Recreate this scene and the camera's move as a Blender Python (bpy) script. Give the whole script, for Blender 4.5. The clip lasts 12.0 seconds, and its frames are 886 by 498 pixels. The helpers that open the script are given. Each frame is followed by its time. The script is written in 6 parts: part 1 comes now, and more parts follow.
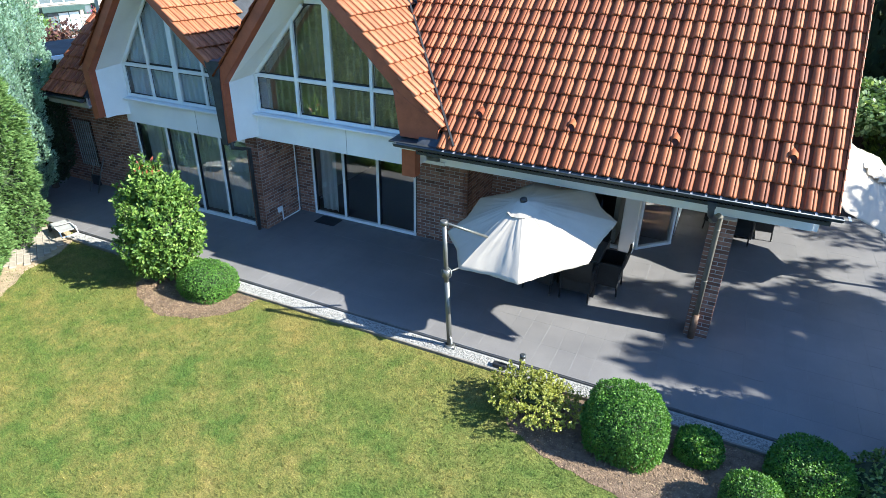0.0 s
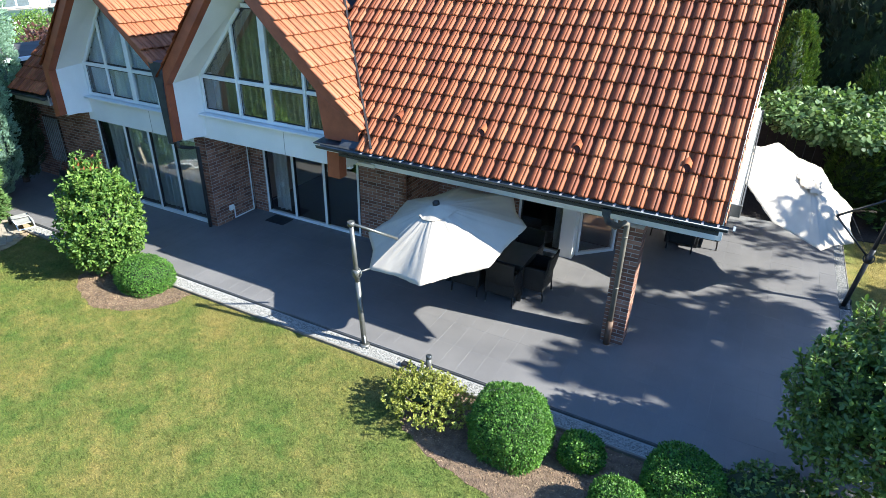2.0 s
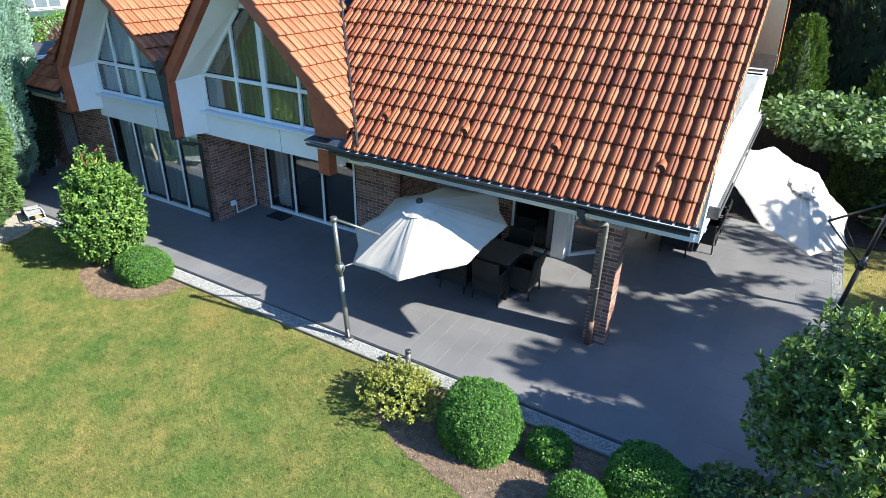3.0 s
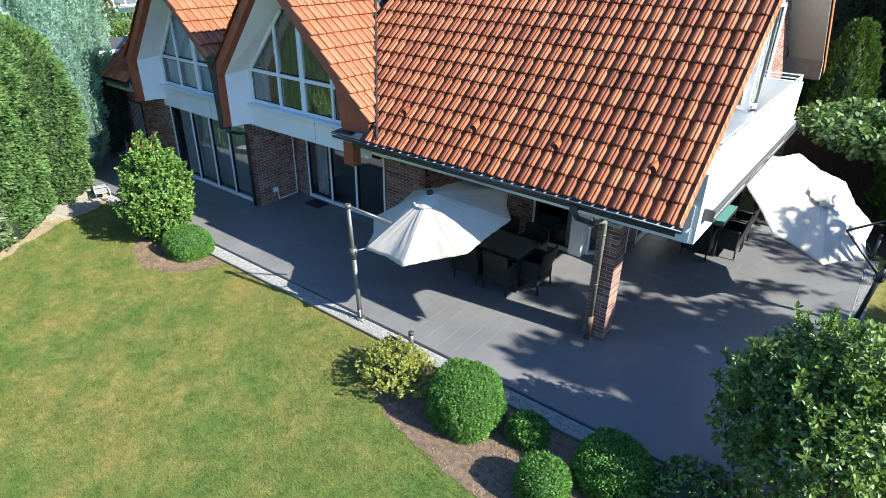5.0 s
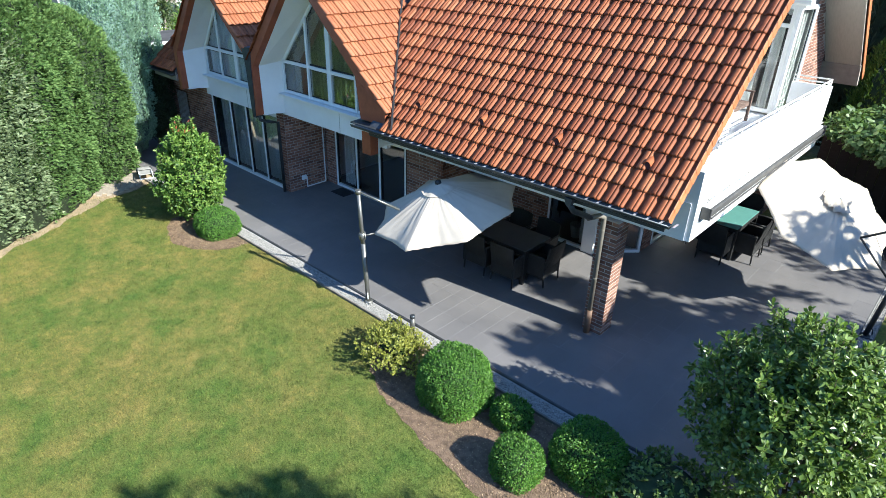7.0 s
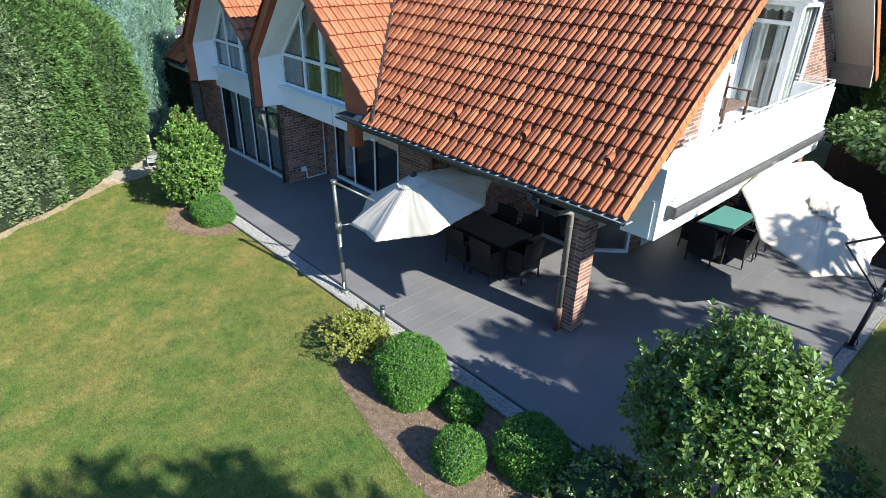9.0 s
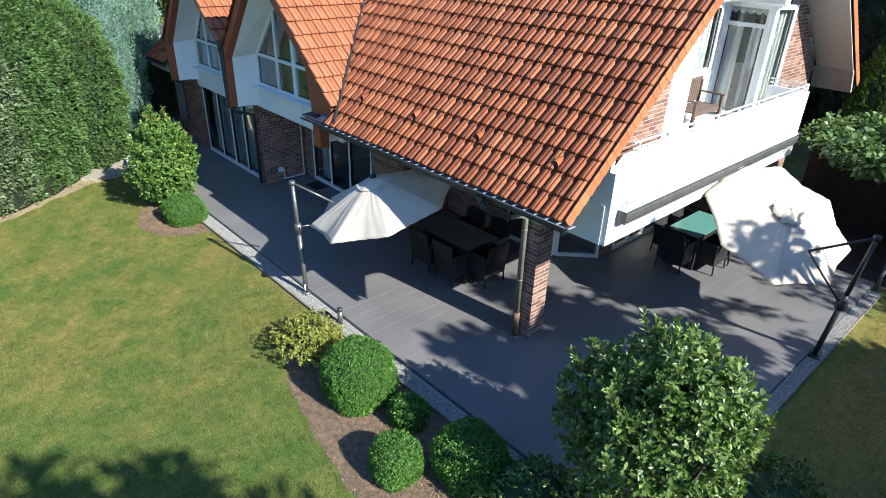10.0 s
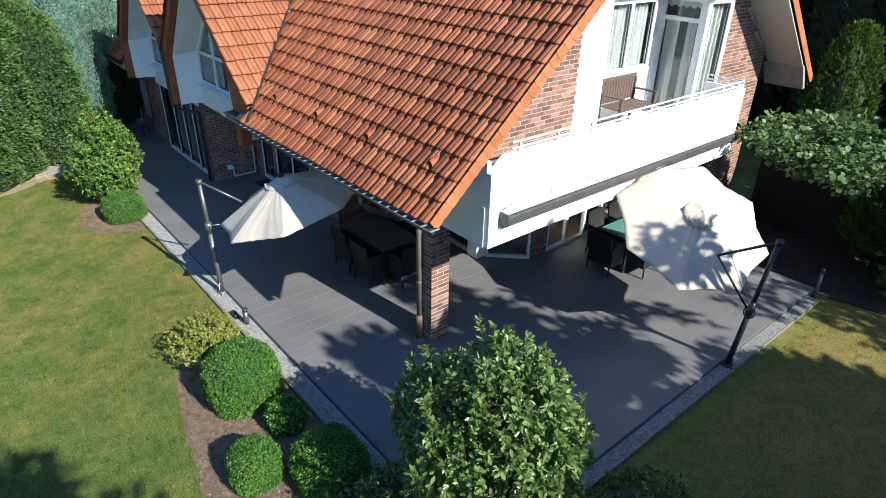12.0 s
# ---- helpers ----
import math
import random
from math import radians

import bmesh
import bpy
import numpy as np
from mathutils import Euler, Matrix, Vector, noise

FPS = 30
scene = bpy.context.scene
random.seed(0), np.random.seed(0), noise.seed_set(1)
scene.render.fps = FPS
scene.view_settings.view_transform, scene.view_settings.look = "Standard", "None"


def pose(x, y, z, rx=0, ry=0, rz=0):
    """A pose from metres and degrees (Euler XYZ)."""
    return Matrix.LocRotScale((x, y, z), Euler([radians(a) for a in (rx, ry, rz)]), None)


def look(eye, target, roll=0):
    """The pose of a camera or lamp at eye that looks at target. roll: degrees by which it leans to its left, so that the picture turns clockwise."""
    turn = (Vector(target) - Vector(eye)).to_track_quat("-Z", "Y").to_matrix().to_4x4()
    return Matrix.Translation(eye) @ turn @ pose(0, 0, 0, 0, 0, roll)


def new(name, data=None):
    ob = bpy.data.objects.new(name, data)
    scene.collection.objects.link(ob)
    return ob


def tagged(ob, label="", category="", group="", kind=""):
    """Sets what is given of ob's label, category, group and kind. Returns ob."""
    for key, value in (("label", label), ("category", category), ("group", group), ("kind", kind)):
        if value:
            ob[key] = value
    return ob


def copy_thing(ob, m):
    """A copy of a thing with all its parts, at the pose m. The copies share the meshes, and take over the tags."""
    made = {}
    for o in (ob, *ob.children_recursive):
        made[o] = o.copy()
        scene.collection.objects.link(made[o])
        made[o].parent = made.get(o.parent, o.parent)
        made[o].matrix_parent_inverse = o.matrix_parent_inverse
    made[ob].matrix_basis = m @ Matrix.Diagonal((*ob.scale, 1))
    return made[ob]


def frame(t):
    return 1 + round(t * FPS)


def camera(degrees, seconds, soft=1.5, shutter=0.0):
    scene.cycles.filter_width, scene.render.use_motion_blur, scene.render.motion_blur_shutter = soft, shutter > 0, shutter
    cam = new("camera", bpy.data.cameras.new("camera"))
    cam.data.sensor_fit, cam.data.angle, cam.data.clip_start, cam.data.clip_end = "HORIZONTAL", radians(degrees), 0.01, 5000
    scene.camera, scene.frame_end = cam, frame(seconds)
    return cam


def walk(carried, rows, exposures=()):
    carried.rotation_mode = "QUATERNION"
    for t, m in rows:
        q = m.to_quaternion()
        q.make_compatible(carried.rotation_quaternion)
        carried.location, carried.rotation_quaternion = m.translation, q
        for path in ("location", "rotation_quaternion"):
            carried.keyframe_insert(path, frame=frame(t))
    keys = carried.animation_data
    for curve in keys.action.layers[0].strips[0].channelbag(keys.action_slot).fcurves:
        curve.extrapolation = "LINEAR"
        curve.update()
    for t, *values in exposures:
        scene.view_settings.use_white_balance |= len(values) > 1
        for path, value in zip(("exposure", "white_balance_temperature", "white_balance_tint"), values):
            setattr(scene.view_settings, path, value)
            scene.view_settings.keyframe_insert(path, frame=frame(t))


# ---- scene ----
# ---------- camera ----------
cam = camera(72.5, 12.0, soft=0.4)
PATH = [
    (0, (-0.249, -0.111, 5.867), (-1.0, 1.498, 4.946), 1.2),
    (0.5, (0.138, 0.061, 5.901), (-0.63, 1.662, 4.98), 1.2),
    (1, (0.567, 0.241, 5.933), (-0.215, 1.835, 5.012), 1.4),
    (1.5, (0.953, 0.391, 5.946), (0.158, 1.98, 5.028), 1.4),
    (2, (1.353, 0.536, 5.968), (0.536, 2.115, 5.052), 1.5),
    (2.5, (1.702, 0.648, 5.972), (0.855, 2.213, 5.059), 1.5),
    (4.5, (2.903, 0.772, 6.098), (1.87, 2.217, 5.179), 1.3),
    (5, (3.142, 0.783, 6.14), (2.076, 2.202, 5.218), 1.2),
    (5.5, (3.343, 0.784, 6.145), (2.247, 2.18, 5.223), 1.4),
    (6, (3.562, 0.807, 6.139), (2.428, 2.172, 5.218), 1.7),
    (6.5, (3.782, 0.871, 6.133), (2.618, 2.211, 5.211), 1.7),
    (8.5, (4.618, 1.45, 6.07), (3.36, 2.697, 5.142), 1.3),
    (9, (4.862, 1.708, 6.061), (3.585, 2.936, 5.133), 1.6),
    (9.5, (5.108, 2.013, 6.058), (3.818, 3.229, 5.133), 1.8),
    (10, (5.39, 2.433, 6.056), (4.09, 3.639, 5.132), 1.8),
    (10.5, (5.655, 2.836, 6.046), (4.347, 4.038, 5.128), 2.2),
    (11, (5.957, 3.255, 6.058), (4.637, 4.441, 5.137), 2.2),
    (11.5, (6.244, 3.651, 6.082), (4.909, 4.814, 5.151), 1.6),
    (12, (6.55, 4.098, 6.073), (5.202, 5.242, 5.137), 1.1),
]
WB = (5330, 4)
EXPOSURES = [(0, 1.90, *WB), (2.5, 1.80, *WB), (5.5, 1.60, *WB), (9.5, 1.36, *WB), (12, 1.02, *WB)]
walk(cam, [(t, look(eye, target, roll)) for t, eye, target, roll in PATH], EXPOSURES)

# ---------- daylight ----------
TO_SUN = Vector((3.35, 0.455, 2.34)).normalized()
SUN_EL = math.asin(TO_SUN.z)
SUN_AZ = math.atan2(TO_SUN.x, TO_SUN.y)
world = bpy.data.worlds.new("sky")
scene.world = world
world.use_nodes = True
wn = world.node_tree.nodes
sky = wn.new("ShaderNodeTexSky")
sky.sky_type = "NISHITA"
sky.sun_disc = False
sky.sun_elevation = SUN_EL
sky.sun_rotation = SUN_AZ
sky.ozone_density = 5.0
sky.dust_density = 0.3
bg = wn["Background"]
bg.inputs["Strength"].default_value = 0.106
world.node_tree.links.new(sky.outputs[0], bg.inputs["Color"])
sun_data = bpy.data.lights.new("sun", "SUN")
sun_data.energy = 5.0
sun_data.angle = radians(0.55)
sun_data.color = (1.0, 0.868, 0.675)
sun = new("sun", sun_data)
sun.matrix_world = look(TO_SUN * 40, (0, 0, 0))

# ---------- materials ----------
def mat_new(name):
    m = bpy.data.materials.new(name)
    m.use_nodes = True
    nt = m.node_tree
    return m, nt, nt.nodes["Principled BSDF"]


def noise_fac(nt, scale, detail=4.0, rough=0.6, stretch=None, source="Object"):
    if source == "Position":
        out = nt.nodes.new("ShaderNodeNewGeometry").outputs["Position"]
    else:
        out = nt.nodes.new("ShaderNodeTexCoord").outputs[source]
    if stretch:
        mp = nt.nodes.new("ShaderNodeMapping")
        mp.inputs["Scale"].default_value = stretch
        nt.links.new(out, mp.inputs["Vector"])
        out = mp.outputs["Vector"]
    n = nt.nodes.new("ShaderNodeTexNoise")
    n.inputs["Scale"].default_value = scale
    n.inputs["Detail"].default_value = detail
    n.inputs["Roughness"].default_value = rough
    nt.links.new(out, n.inputs["Vector"])
    return n.outputs["Fac"]


def ramp(nt, fac, stops):
    r = nt.nodes.new("ShaderNodeValToRGB")
    e = r.color_ramp.elements
    e[0].position, e[0].color = stops[0][0], (*stops[0][1], 1)
    e[1].position, e[1].color = stops[-1][0], (*stops[-1][1], 1)
    for p, c in stops[1:-1]:
        k = e.new(p)
        k.color = (*c, 1)
    nt.links.new(fac, r.inputs["Fac"])
    return r.outputs["Color"]


def mixc(nt, fac, a, b, mode="MIX"):
    m = nt.nodes.new("ShaderNodeMix")
    m.data_type, m.blend_type = "RGBA", mode
    for sock, v in ((m.inputs["Factor"], fac), (m.inputs["A"], a), (m.inputs["B"], b)):
        if isinstance(v, (int, float)):
            sock.default_value = v
        elif isinstance(v, tuple):
            sock.default_value = (*v, 1)
        else:
            nt.links.new(v, sock)
    return m.outputs["Result"]


def bump(nt, b, fac, strength, distance):
    n = nt.nodes.new("ShaderNodeBump")
    n.inputs["Strength"].default_value = strength
    n.inputs["Distance"].default_value = distance
    nt.links.new(fac, n.inputs["Height"])
    nt.links.new(n.outputs["Normal"], b.inputs["Normal"])


def plain(name, col, rough=0.6, metal=0.0, vary=0.12, scale=6.0, grain=60.0, bumpy=0.15, depth=0.004, stretch=None, spec=None):
    """Painted or raw surface: colour that drifts at two scales, with fine relief."""
    m, nt, b = mat_new(name)
    dark = tuple(c * (1 - vary) for c in col)
    light = tuple(min(1, c * (1 + vary)) for c in col)
    c1 = ramp(nt, noise_fac(nt, scale, 5, 0.6, stretch), [(0.3, dark), (0.7, light)])
    fine = noise_fac(nt, grain, 3, 0.6, stretch)
    c2 = ramp(nt, fine, [(0.3, (1 - vary * 0.6,) * 3), (0.7, (1, 1, 1))])
    nt.links.new(mixc(nt, 1.0, c1, c2, "MULTIPLY"), b.inputs["Base Color"])
    b.inputs["Roughness"].default_value = rough
    b.inputs["Metallic"].default_value = metal
    if spec is not None:
        b.inputs["Specular IOR Level"].default_value = spec
    bump(nt, b, fine, bumpy, depth)
    return m


def clay(name, stops, rough=0.5, island=False, dirt=0.35, spec=0.35):
    """Fired clay: every piece has its own tone, with grime and fine pores."""
    m, nt, b = mat_new(name)
    if island:
        g = nt.nodes.new("ShaderNodeNewGeometry")
        rnd = g.outputs["Random Per Island"]
    else:
        g = nt.nodes.new("ShaderNodeObjectInfo")
        rnd = g.outputs["Random"]
    base = ramp(nt, rnd, stops)
    spots = ramp(nt, noise_fac(nt, 5.0, 7, 0.68, source="Position"), [(0.35, (1 - dirt,) * 3), (0.62, (1, 1, 1))])
    c = mixc(nt, 1.0, base, spots, "MULTIPLY")
    fine = noise_fac(nt, 110.0, 3, 0.7, source="Position")
    c = mixc(nt, 1.0, c, ramp(nt, fine, [(0.3, (0.86, 0.84, 0.82)), (0.7, (1, 1, 1))]), "MULTIPLY")
    nt.links.new(c, b.inputs["Base Color"])
    b.inputs["Roughness"].default_value = rough
    b.inputs["Specular IOR Level"].default_value = spec
    bump(nt, b, fine, 0.25, 0.003)
    return m


TILE = [(0.0, (0.195, 0.055, 0.021)), (0.35, (0.28, 0.082, 0.030)), (0.7, (0.335, 0.105, 0.038)), (1.0, (0.39, 0.138, 0.055))]
BRICK = [(0.0, (0.17, 0.088, 0.064)), (0.4, (0.27, 0.138, 0.098)), (0.75, (0.35, 0.183, 0.130)), (1.0, (0.42, 0.24, 0.172))]
M_TILE = clay("roof tile clay", TILE, 0.62, spec=0.30)
# lighter copy of the tile clay: sunlight on the gables put into the colour
M_TILE_SUNLIT = clay("roof tile clay with sunlight in colour", [(0.0, (0.315, 0.110, 0.047)), (1.0, (0.39, 0.150, 0.068))], 0.6, dirt=0.25, spec=0.35)
M_TILE_J = clay("roof tile clay joined", TILE, 0.62, island=True, spec=0.30)
M_VERGE = clay("verge tile clay", [(0.0, (0.42, 0.152, 0.060)), (1.0, (0.50, 0.195, 0.080))], 0.55, dirt=0.25)
M_BRICK = clay("brick", BRICK, 0.75)
M_BRICK_J = clay("brick joined", BRICK, 0.75, island=True)
M_MORTAR = plain("mortar", (0.43, 0.40, 0.365), 0.9, vary=0.2, bumpy=0.5)
M_WHITE = plain("white paint", (0.85, 0.845, 0.83), 0.5, vary=0.05, scale=1.5, bumpy=0.05)
M_FRAME = plain("white window plastic", (0.82, 0.83, 0.83), 0.35, vary=0.03, bumpy=0.03)
M_BARGE = plain("stained barge board", (0.30, 0.085, 0.036), 0.6, vary=0.22, scale=4, stretch=(1, 1, 1))
M_SOFFIT = plain("grey soffit boards", (0.52, 0.50, 0.46), 0.6, vary=0.08, stretch=(6, 1, 1))
M_ZINC = plain("weathered zinc", (0.085, 0.095, 0.107), 0.42, metal=0.6, vary=0.25)
M_LEAD = plain("dark lead flashing", (0.06, 0.065, 0.075), 0.5, metal=0.3, vary=0.3)
M_VALLEY = plain("dull black valley strip", (0.025, 0.024, 0.026), 0.85, vary=0.4, grain=25, bumpy=0.8)
M_STEEL = plain("grey coated aluminium", (0.17, 0.17, 0.16), 0.4, metal=0.6, vary=0.15)
M_BLACK = plain("anthracite coated aluminium", (0.035, 0.036, 0.04), 0.4, metal=0.3, vary=0.2)
M_PIPE = plain("grey beige downpipe", (0.195, 0.178, 0.15), 0.5, metal=0.2, vary=0.2)
M_RUST = plain("brown standpipe", (0.15, 0.09, 0.058), 0.7, vary=0.3)
M_CANVAS = plain("ecru canvas", (0.525, 0.455, 0.37), 0.85, vary=0.06, scale=3, grain=220, bumpy=0.2)
M_RATTAN = plain("black woven rattan", (0.014, 0.0135, 0.0135), 0.6, vary=0.4, grain=90, bumpy=0.8, depth=0.01)
M_WOOD = plain("weathered teak", (0.13, 0.085, 0.065), 0.7, vary=0.25, stretch=(1, 8, 8))
M_RUBBER = plain("black rubber mat", (0.02, 0.02, 0.022), 0.9, vary=0.3, bumpy=0.6)
M_STONE = plain("grey concrete", (0.32, 0.31, 0.29), 0.85, vary=0.2, bumpy=0.4)
M_PAVER = plain("sandy concrete paver", (0.34, 0.29, 0.23), 0.85, vary=0.2, bumpy=0.4)
M_SHEER = plain("sheer pale grey-green curtain", (0.225, 0.24, 0.238), 0.9, vary=0.12, stretch=(30, 30, 1))
M_CURTAIN = plain("white voile curtain", (0.88, 0.88, 0.86), 0.9, vary=0.08, stretch=(30, 30, 1))
M_PARQUET = plain("warm parquet", (0.07, 0.040, 0.021), 0.4, vary=0.25, stretch=(1, 9, 1))
M_DRAPE = plain("olive beige drape", (0.42, 0.37, 0.25), 0.9, vary=0.12, stretch=(20, 20, 1))
M_VOILE = plain("pale bluish net curtain", (0.78, 0.82, 0.86), 0.9, vary=0.08, stretch=(30, 30, 1))
M_EAVES = plain("brown-grey eaves board", (0.34, 0.31, 0.28), 0.7, vary=0.15)
M_PLASTER = plain("pale interior plaster", (0.72, 0.70, 0.66), 0.9, vary=0.05)
# timber with deep shade put into its near-black colour
M_DARKWALL = plain("shade-dark timber", (0.024, 0.019, 0.016), 0.85, vary=0.4, stretch=(1, 1, 6))


def m_terrace():
    m, nt, b = mat_new("anthracite stone tile")
    info = nt.nodes.new("ShaderNodeObjectInfo")
    base = ramp(nt, info.outputs["Random"], [(0.0, (0.170, 0.162, 0.163)), (1.0, (0.178, 0.169, 0.170))])
    cloud = ramp(nt, noise_fac(nt, 0.9, 7, 0.66, source="Position"), [(0.30, (0.80, 0.80, 0.81)), (0.70, (1.10, 1.09, 1.07))])
    c = mixc(nt, 1.0, base, cloud, "MULTIPLY")
    fine = noise_fac(nt, 55, 4, 0.7, source="Position")
    c = mixc(nt, 1.0, c, ramp(nt, fine, [(0.3, (0.82, 0.82, 0.82)), (0.7, (1.08, 1.08, 1.08))]), "MULTIPLY")
    nt.links.new(c, b.inputs["Base Color"])
    b.inputs["Roughness"].default_value = 0.5
    b.inputs["Specular IOR Level"].default_value = 0.4
    bump(nt, b, fine, 0.3, 0.004)
    return m


M_TERRACE = m_terrace()
M_GROUT = plain("pale grey grout", (0.190, 0.183, 0.182), 0.9, vary=0.2)


def m_gravel():
    m, nt, b = mat_new("pale granite gravel")
    g = nt.nodes.new("ShaderNodeNewGeometry")
    c = ramp(nt, g.outputs["Random Per Island"], [(0.0, (0.13, 0.125, 0.118)), (0.4, (0.21, 0.20, 0.185)), (1.0, (0.36, 0.34, 0.31))])
    nt.links.new(c, b.inputs["Base Color"])
    b.inputs["Roughness"].default_value = 0.8
    return m


M_GRAVEL = m_gravel()


def m_lawn(name, blades=False):
    """Summer turf: green, with straw-coloured dry patches and worn spots."""
    m, nt, b = mat_new(name)
    big = noise_fac(nt, 0.55, 5, 0.6)
    mid = noise_fac(nt, 2.3, 8, 0.70)
    fine = noise_fac(nt, 46, 5, 0.8)
    green = ramp(nt, mid, [(0.3, (0.074, 0.129, 0.024)), (0.55, (0.107, 0.152, 0.032)), (0.75, (0.140, 0.169, 0.040))])
    straw = ramp(nt, mid, [(0.3, (0.215, 0.170, 0.046)), (0.7, (0.325, 0.236, 0.084))])
    patch = nt.nodes.new("ShaderNodeMath")
    patch.operation = "MULTIPLY_ADD"
    patch.inputs[1].default_value = 0.55
    nt.links.new(mid, patch.inputs[0])
    half = nt.nodes.new("ShaderNodeMath")
    half.operation = "MULTIPLY"
    half.inputs[1].default_value = 0.5
    nt.links.new(big, half.inputs[0])
    nt.links.new(half.outputs[0], patch.inputs[2])
    f = ramp(nt, patch.outputs[0], [(0.43, (0.02, 0.02, 0.02)), (0.53, (0.30, 0.30, 0.30)), (0.68, (0.70, 0.70, 0.70))])
    pos = nt.nodes.new("ShaderNodeNewGeometry")
    sep = nt.nodes.new("ShaderNodeSeparateXYZ")
    nt.links.new(pos.outputs["Position"], sep.inputs[0])
    lush = nt.nodes.new("ShaderNodeMapRange")          # the lawn is less parched towards the east bed
    for k, v in ((1, -4.5), (2, -0.5), (3, 1.0), (4, 0.35)):
        lush.inputs[k].default_value = v
    nt.links.new(sep.outputs["X"], lush.inputs[0])
    dry = nt.nodes.new("ShaderNodeMapRange")           # and dry again beyond the terrace
    for k, v in ((1, 3.6), (2, 4.2), (3, 0.0), (4, 1.0)):
        dry.inputs[k].default_value = v
    nt.links.new(sep.outputs["X"], dry.inputs[0])
    most = nt.nodes.new("ShaderNodeMath")
    most.operation = "MAXIMUM"
    nt.links.new(lush.outputs[0], most.inputs[0])
    nt.links.new(dry.outputs[0], most.inputs[1])
    f = mixc(nt, 1.0, f, most.outputs[0], "MULTIPLY")
    floor_dry = nt.nodes.new("ShaderNodeMath")
    floor_dry.operation = "MULTIPLY"
    floor_dry.inputs[1].default_value = 0.8
    north = nt.nodes.new("ShaderNodeMapRange")
    for k, v in ((1, 8.5), (2, 11.5), (3, 0.15), (4, 1.0)):
        north.inputs[k].default_value = v
    nt.links.new(sep.outputs["Y"], north.inputs[0])
    nt.links.new(mixc(nt, 1.0, dry.outputs[0], north.outputs[0], "MULTIPLY"), floor_dry.inputs[0])
    f = mixc(nt, 1.0, f, floor_dry.outputs[0], "LIGHTEN")
    parched = nt.nodes.new("ShaderNodeMapRange")       # scorched beside the warm paving
    for k, v in ((1, 5.0), (2, 6.2), (3, 0.0), (4, 1.0)):
        parched.inputs[k].default_value = v
    nt.links.new(sep.outputs["Y"], parched.inputs[0])
    scorch = ramp(nt, noise_fac(nt, 0.9, 6, 0.65), [(0.36, (0.05, 0.05, 0.05)), (0.64, (0.72, 0.72, 0.72))])
    f = mixc(nt, 1.0, f, mixc(nt, 1.0, scorch, parched.outputs[0], "MULTIPLY"), "LIGHTEN")
    c = mixc(nt, f, green, straw)
    c = mixc(nt, 1.0, c, ramp(nt, fine, [(0.34, (0.52, 0.55, 0.5)), (0.5, (0.98, 0.98, 0.95)), (0.66, (1.5, 1.44, 1.36))]), "MULTIPLY")
    blotch = ramp(nt, noise_fac(nt, 8.0, 6, 0.7), [(0.3, (0.72, 0.76, 0.7)), (0.5, (1, 1, 1)), (0.72, (1.3, 1.22, 1.15))])
    c = mixc(nt, 1.0, c, blotch, "MULTIPLY")
    if blades:
        g = nt.nodes.new("ShaderNodeNewGeometry")
        c = mixc(nt, 1.0, c, ramp(nt, g.outputs["Random Per Island"], [(0, (0.6, 0.64, 0.55)), (1, (1.5, 1.45, 1.4))]), "MULTIPLY")
    nt.links.new(c, b.inputs["Base Color"])
    b.inputs["Roughness"].default_value = 0.8
    b.inputs["Specular IOR Level"].default_value = 0.2
    bump(nt, b, fine, 0.9, 0.03)
    return m


M_LAWN = m_lawn("lawn turf")
M_BLADE = m_lawn("grass blades", True)
M_SOIL = plain("bark mulch soil", (0.185, 0.124, 0.080), 0.95, vary=0.4, scale=10, grain=45, bumpy=1.0, depth=0.03)


def leaf(name, stops, rough=0.45, spec=0.5, trans=0.25):
    m, nt, b = mat_new(name)
    g = nt.nodes.new("ShaderNodeNewGeometry")
    c = ramp(nt, g.outputs["Random Per Island"], stops)
    c = mixc(nt, 1.0, c, ramp(nt, noise_fac(nt, 2.5, 4, 0.6), [(0.3, (0.72, 0.75, 0.7)), (0.7, (1.15, 1.12, 1.05))]), "MULTIPLY")
    nt.links.new(c, b.inputs["Base Color"])
    b.inputs["Roughness"].default_value = rough
    b.inputs["Specular IOR Level"].default_value = spec
    if trans:
        t = nt.nodes.new("ShaderNodeBsdfTranslucent")
        nt.links.new(mixc(nt, 1.0, c, (1.5, 1.6, 0.7), "MULTIPLY"), t.inputs["Color"])
        mx = nt.nodes.new("ShaderNodeMixShader")
        mx.inputs[0].default_value = trans
        out = nt.nodes["Material Output"]
        nt.links.new(b.outputs[0], mx.inputs[1])
        nt.links.new(t.outputs[0], mx.inputs[2])
        nt.links.new(mx.outputs[0], out.inputs["Surface"])
    return m


M_BOX = leaf("box leaves", [(0, (0.045, 0.115, 0.018)), (0.6, (0.098, 0.208, 0.030)), (1, (0.175, 0.315, 0.052))], 0.52, 0.38)
M_LAUREL = leaf("laurel leaves", [(0, (0.058, 0.122, 0.022)), (0.6, (0.13, 0.22, 0.04)), (1, (0.25, 0.345, 0.078))], 0.5, 0.35)
M_RHODO = leaf("rhododendron leaves", [(0, (0.064, 0.11, 0.030)), (0.5, (0.128, 0.195, 0.050)), (1, (0.26, 0.345, 0.110))], 0.3, 0.5, 0.3)
M_YELLOW = leaf("golden shrub leaves", [(0, (0.17, 0.19, 0.03)), (0.6, (0.30, 0.31, 0.055)), (1, (0.42, 0.40, 0.09))])
M_YEW = leaf("hedge sprays", [(0, (0.076, 0.147, 0.046)), (0.6, (0.147, 0.242, 0.076)), (1, (0.236, 0.328, 0.12))], 0.6, 0.3)
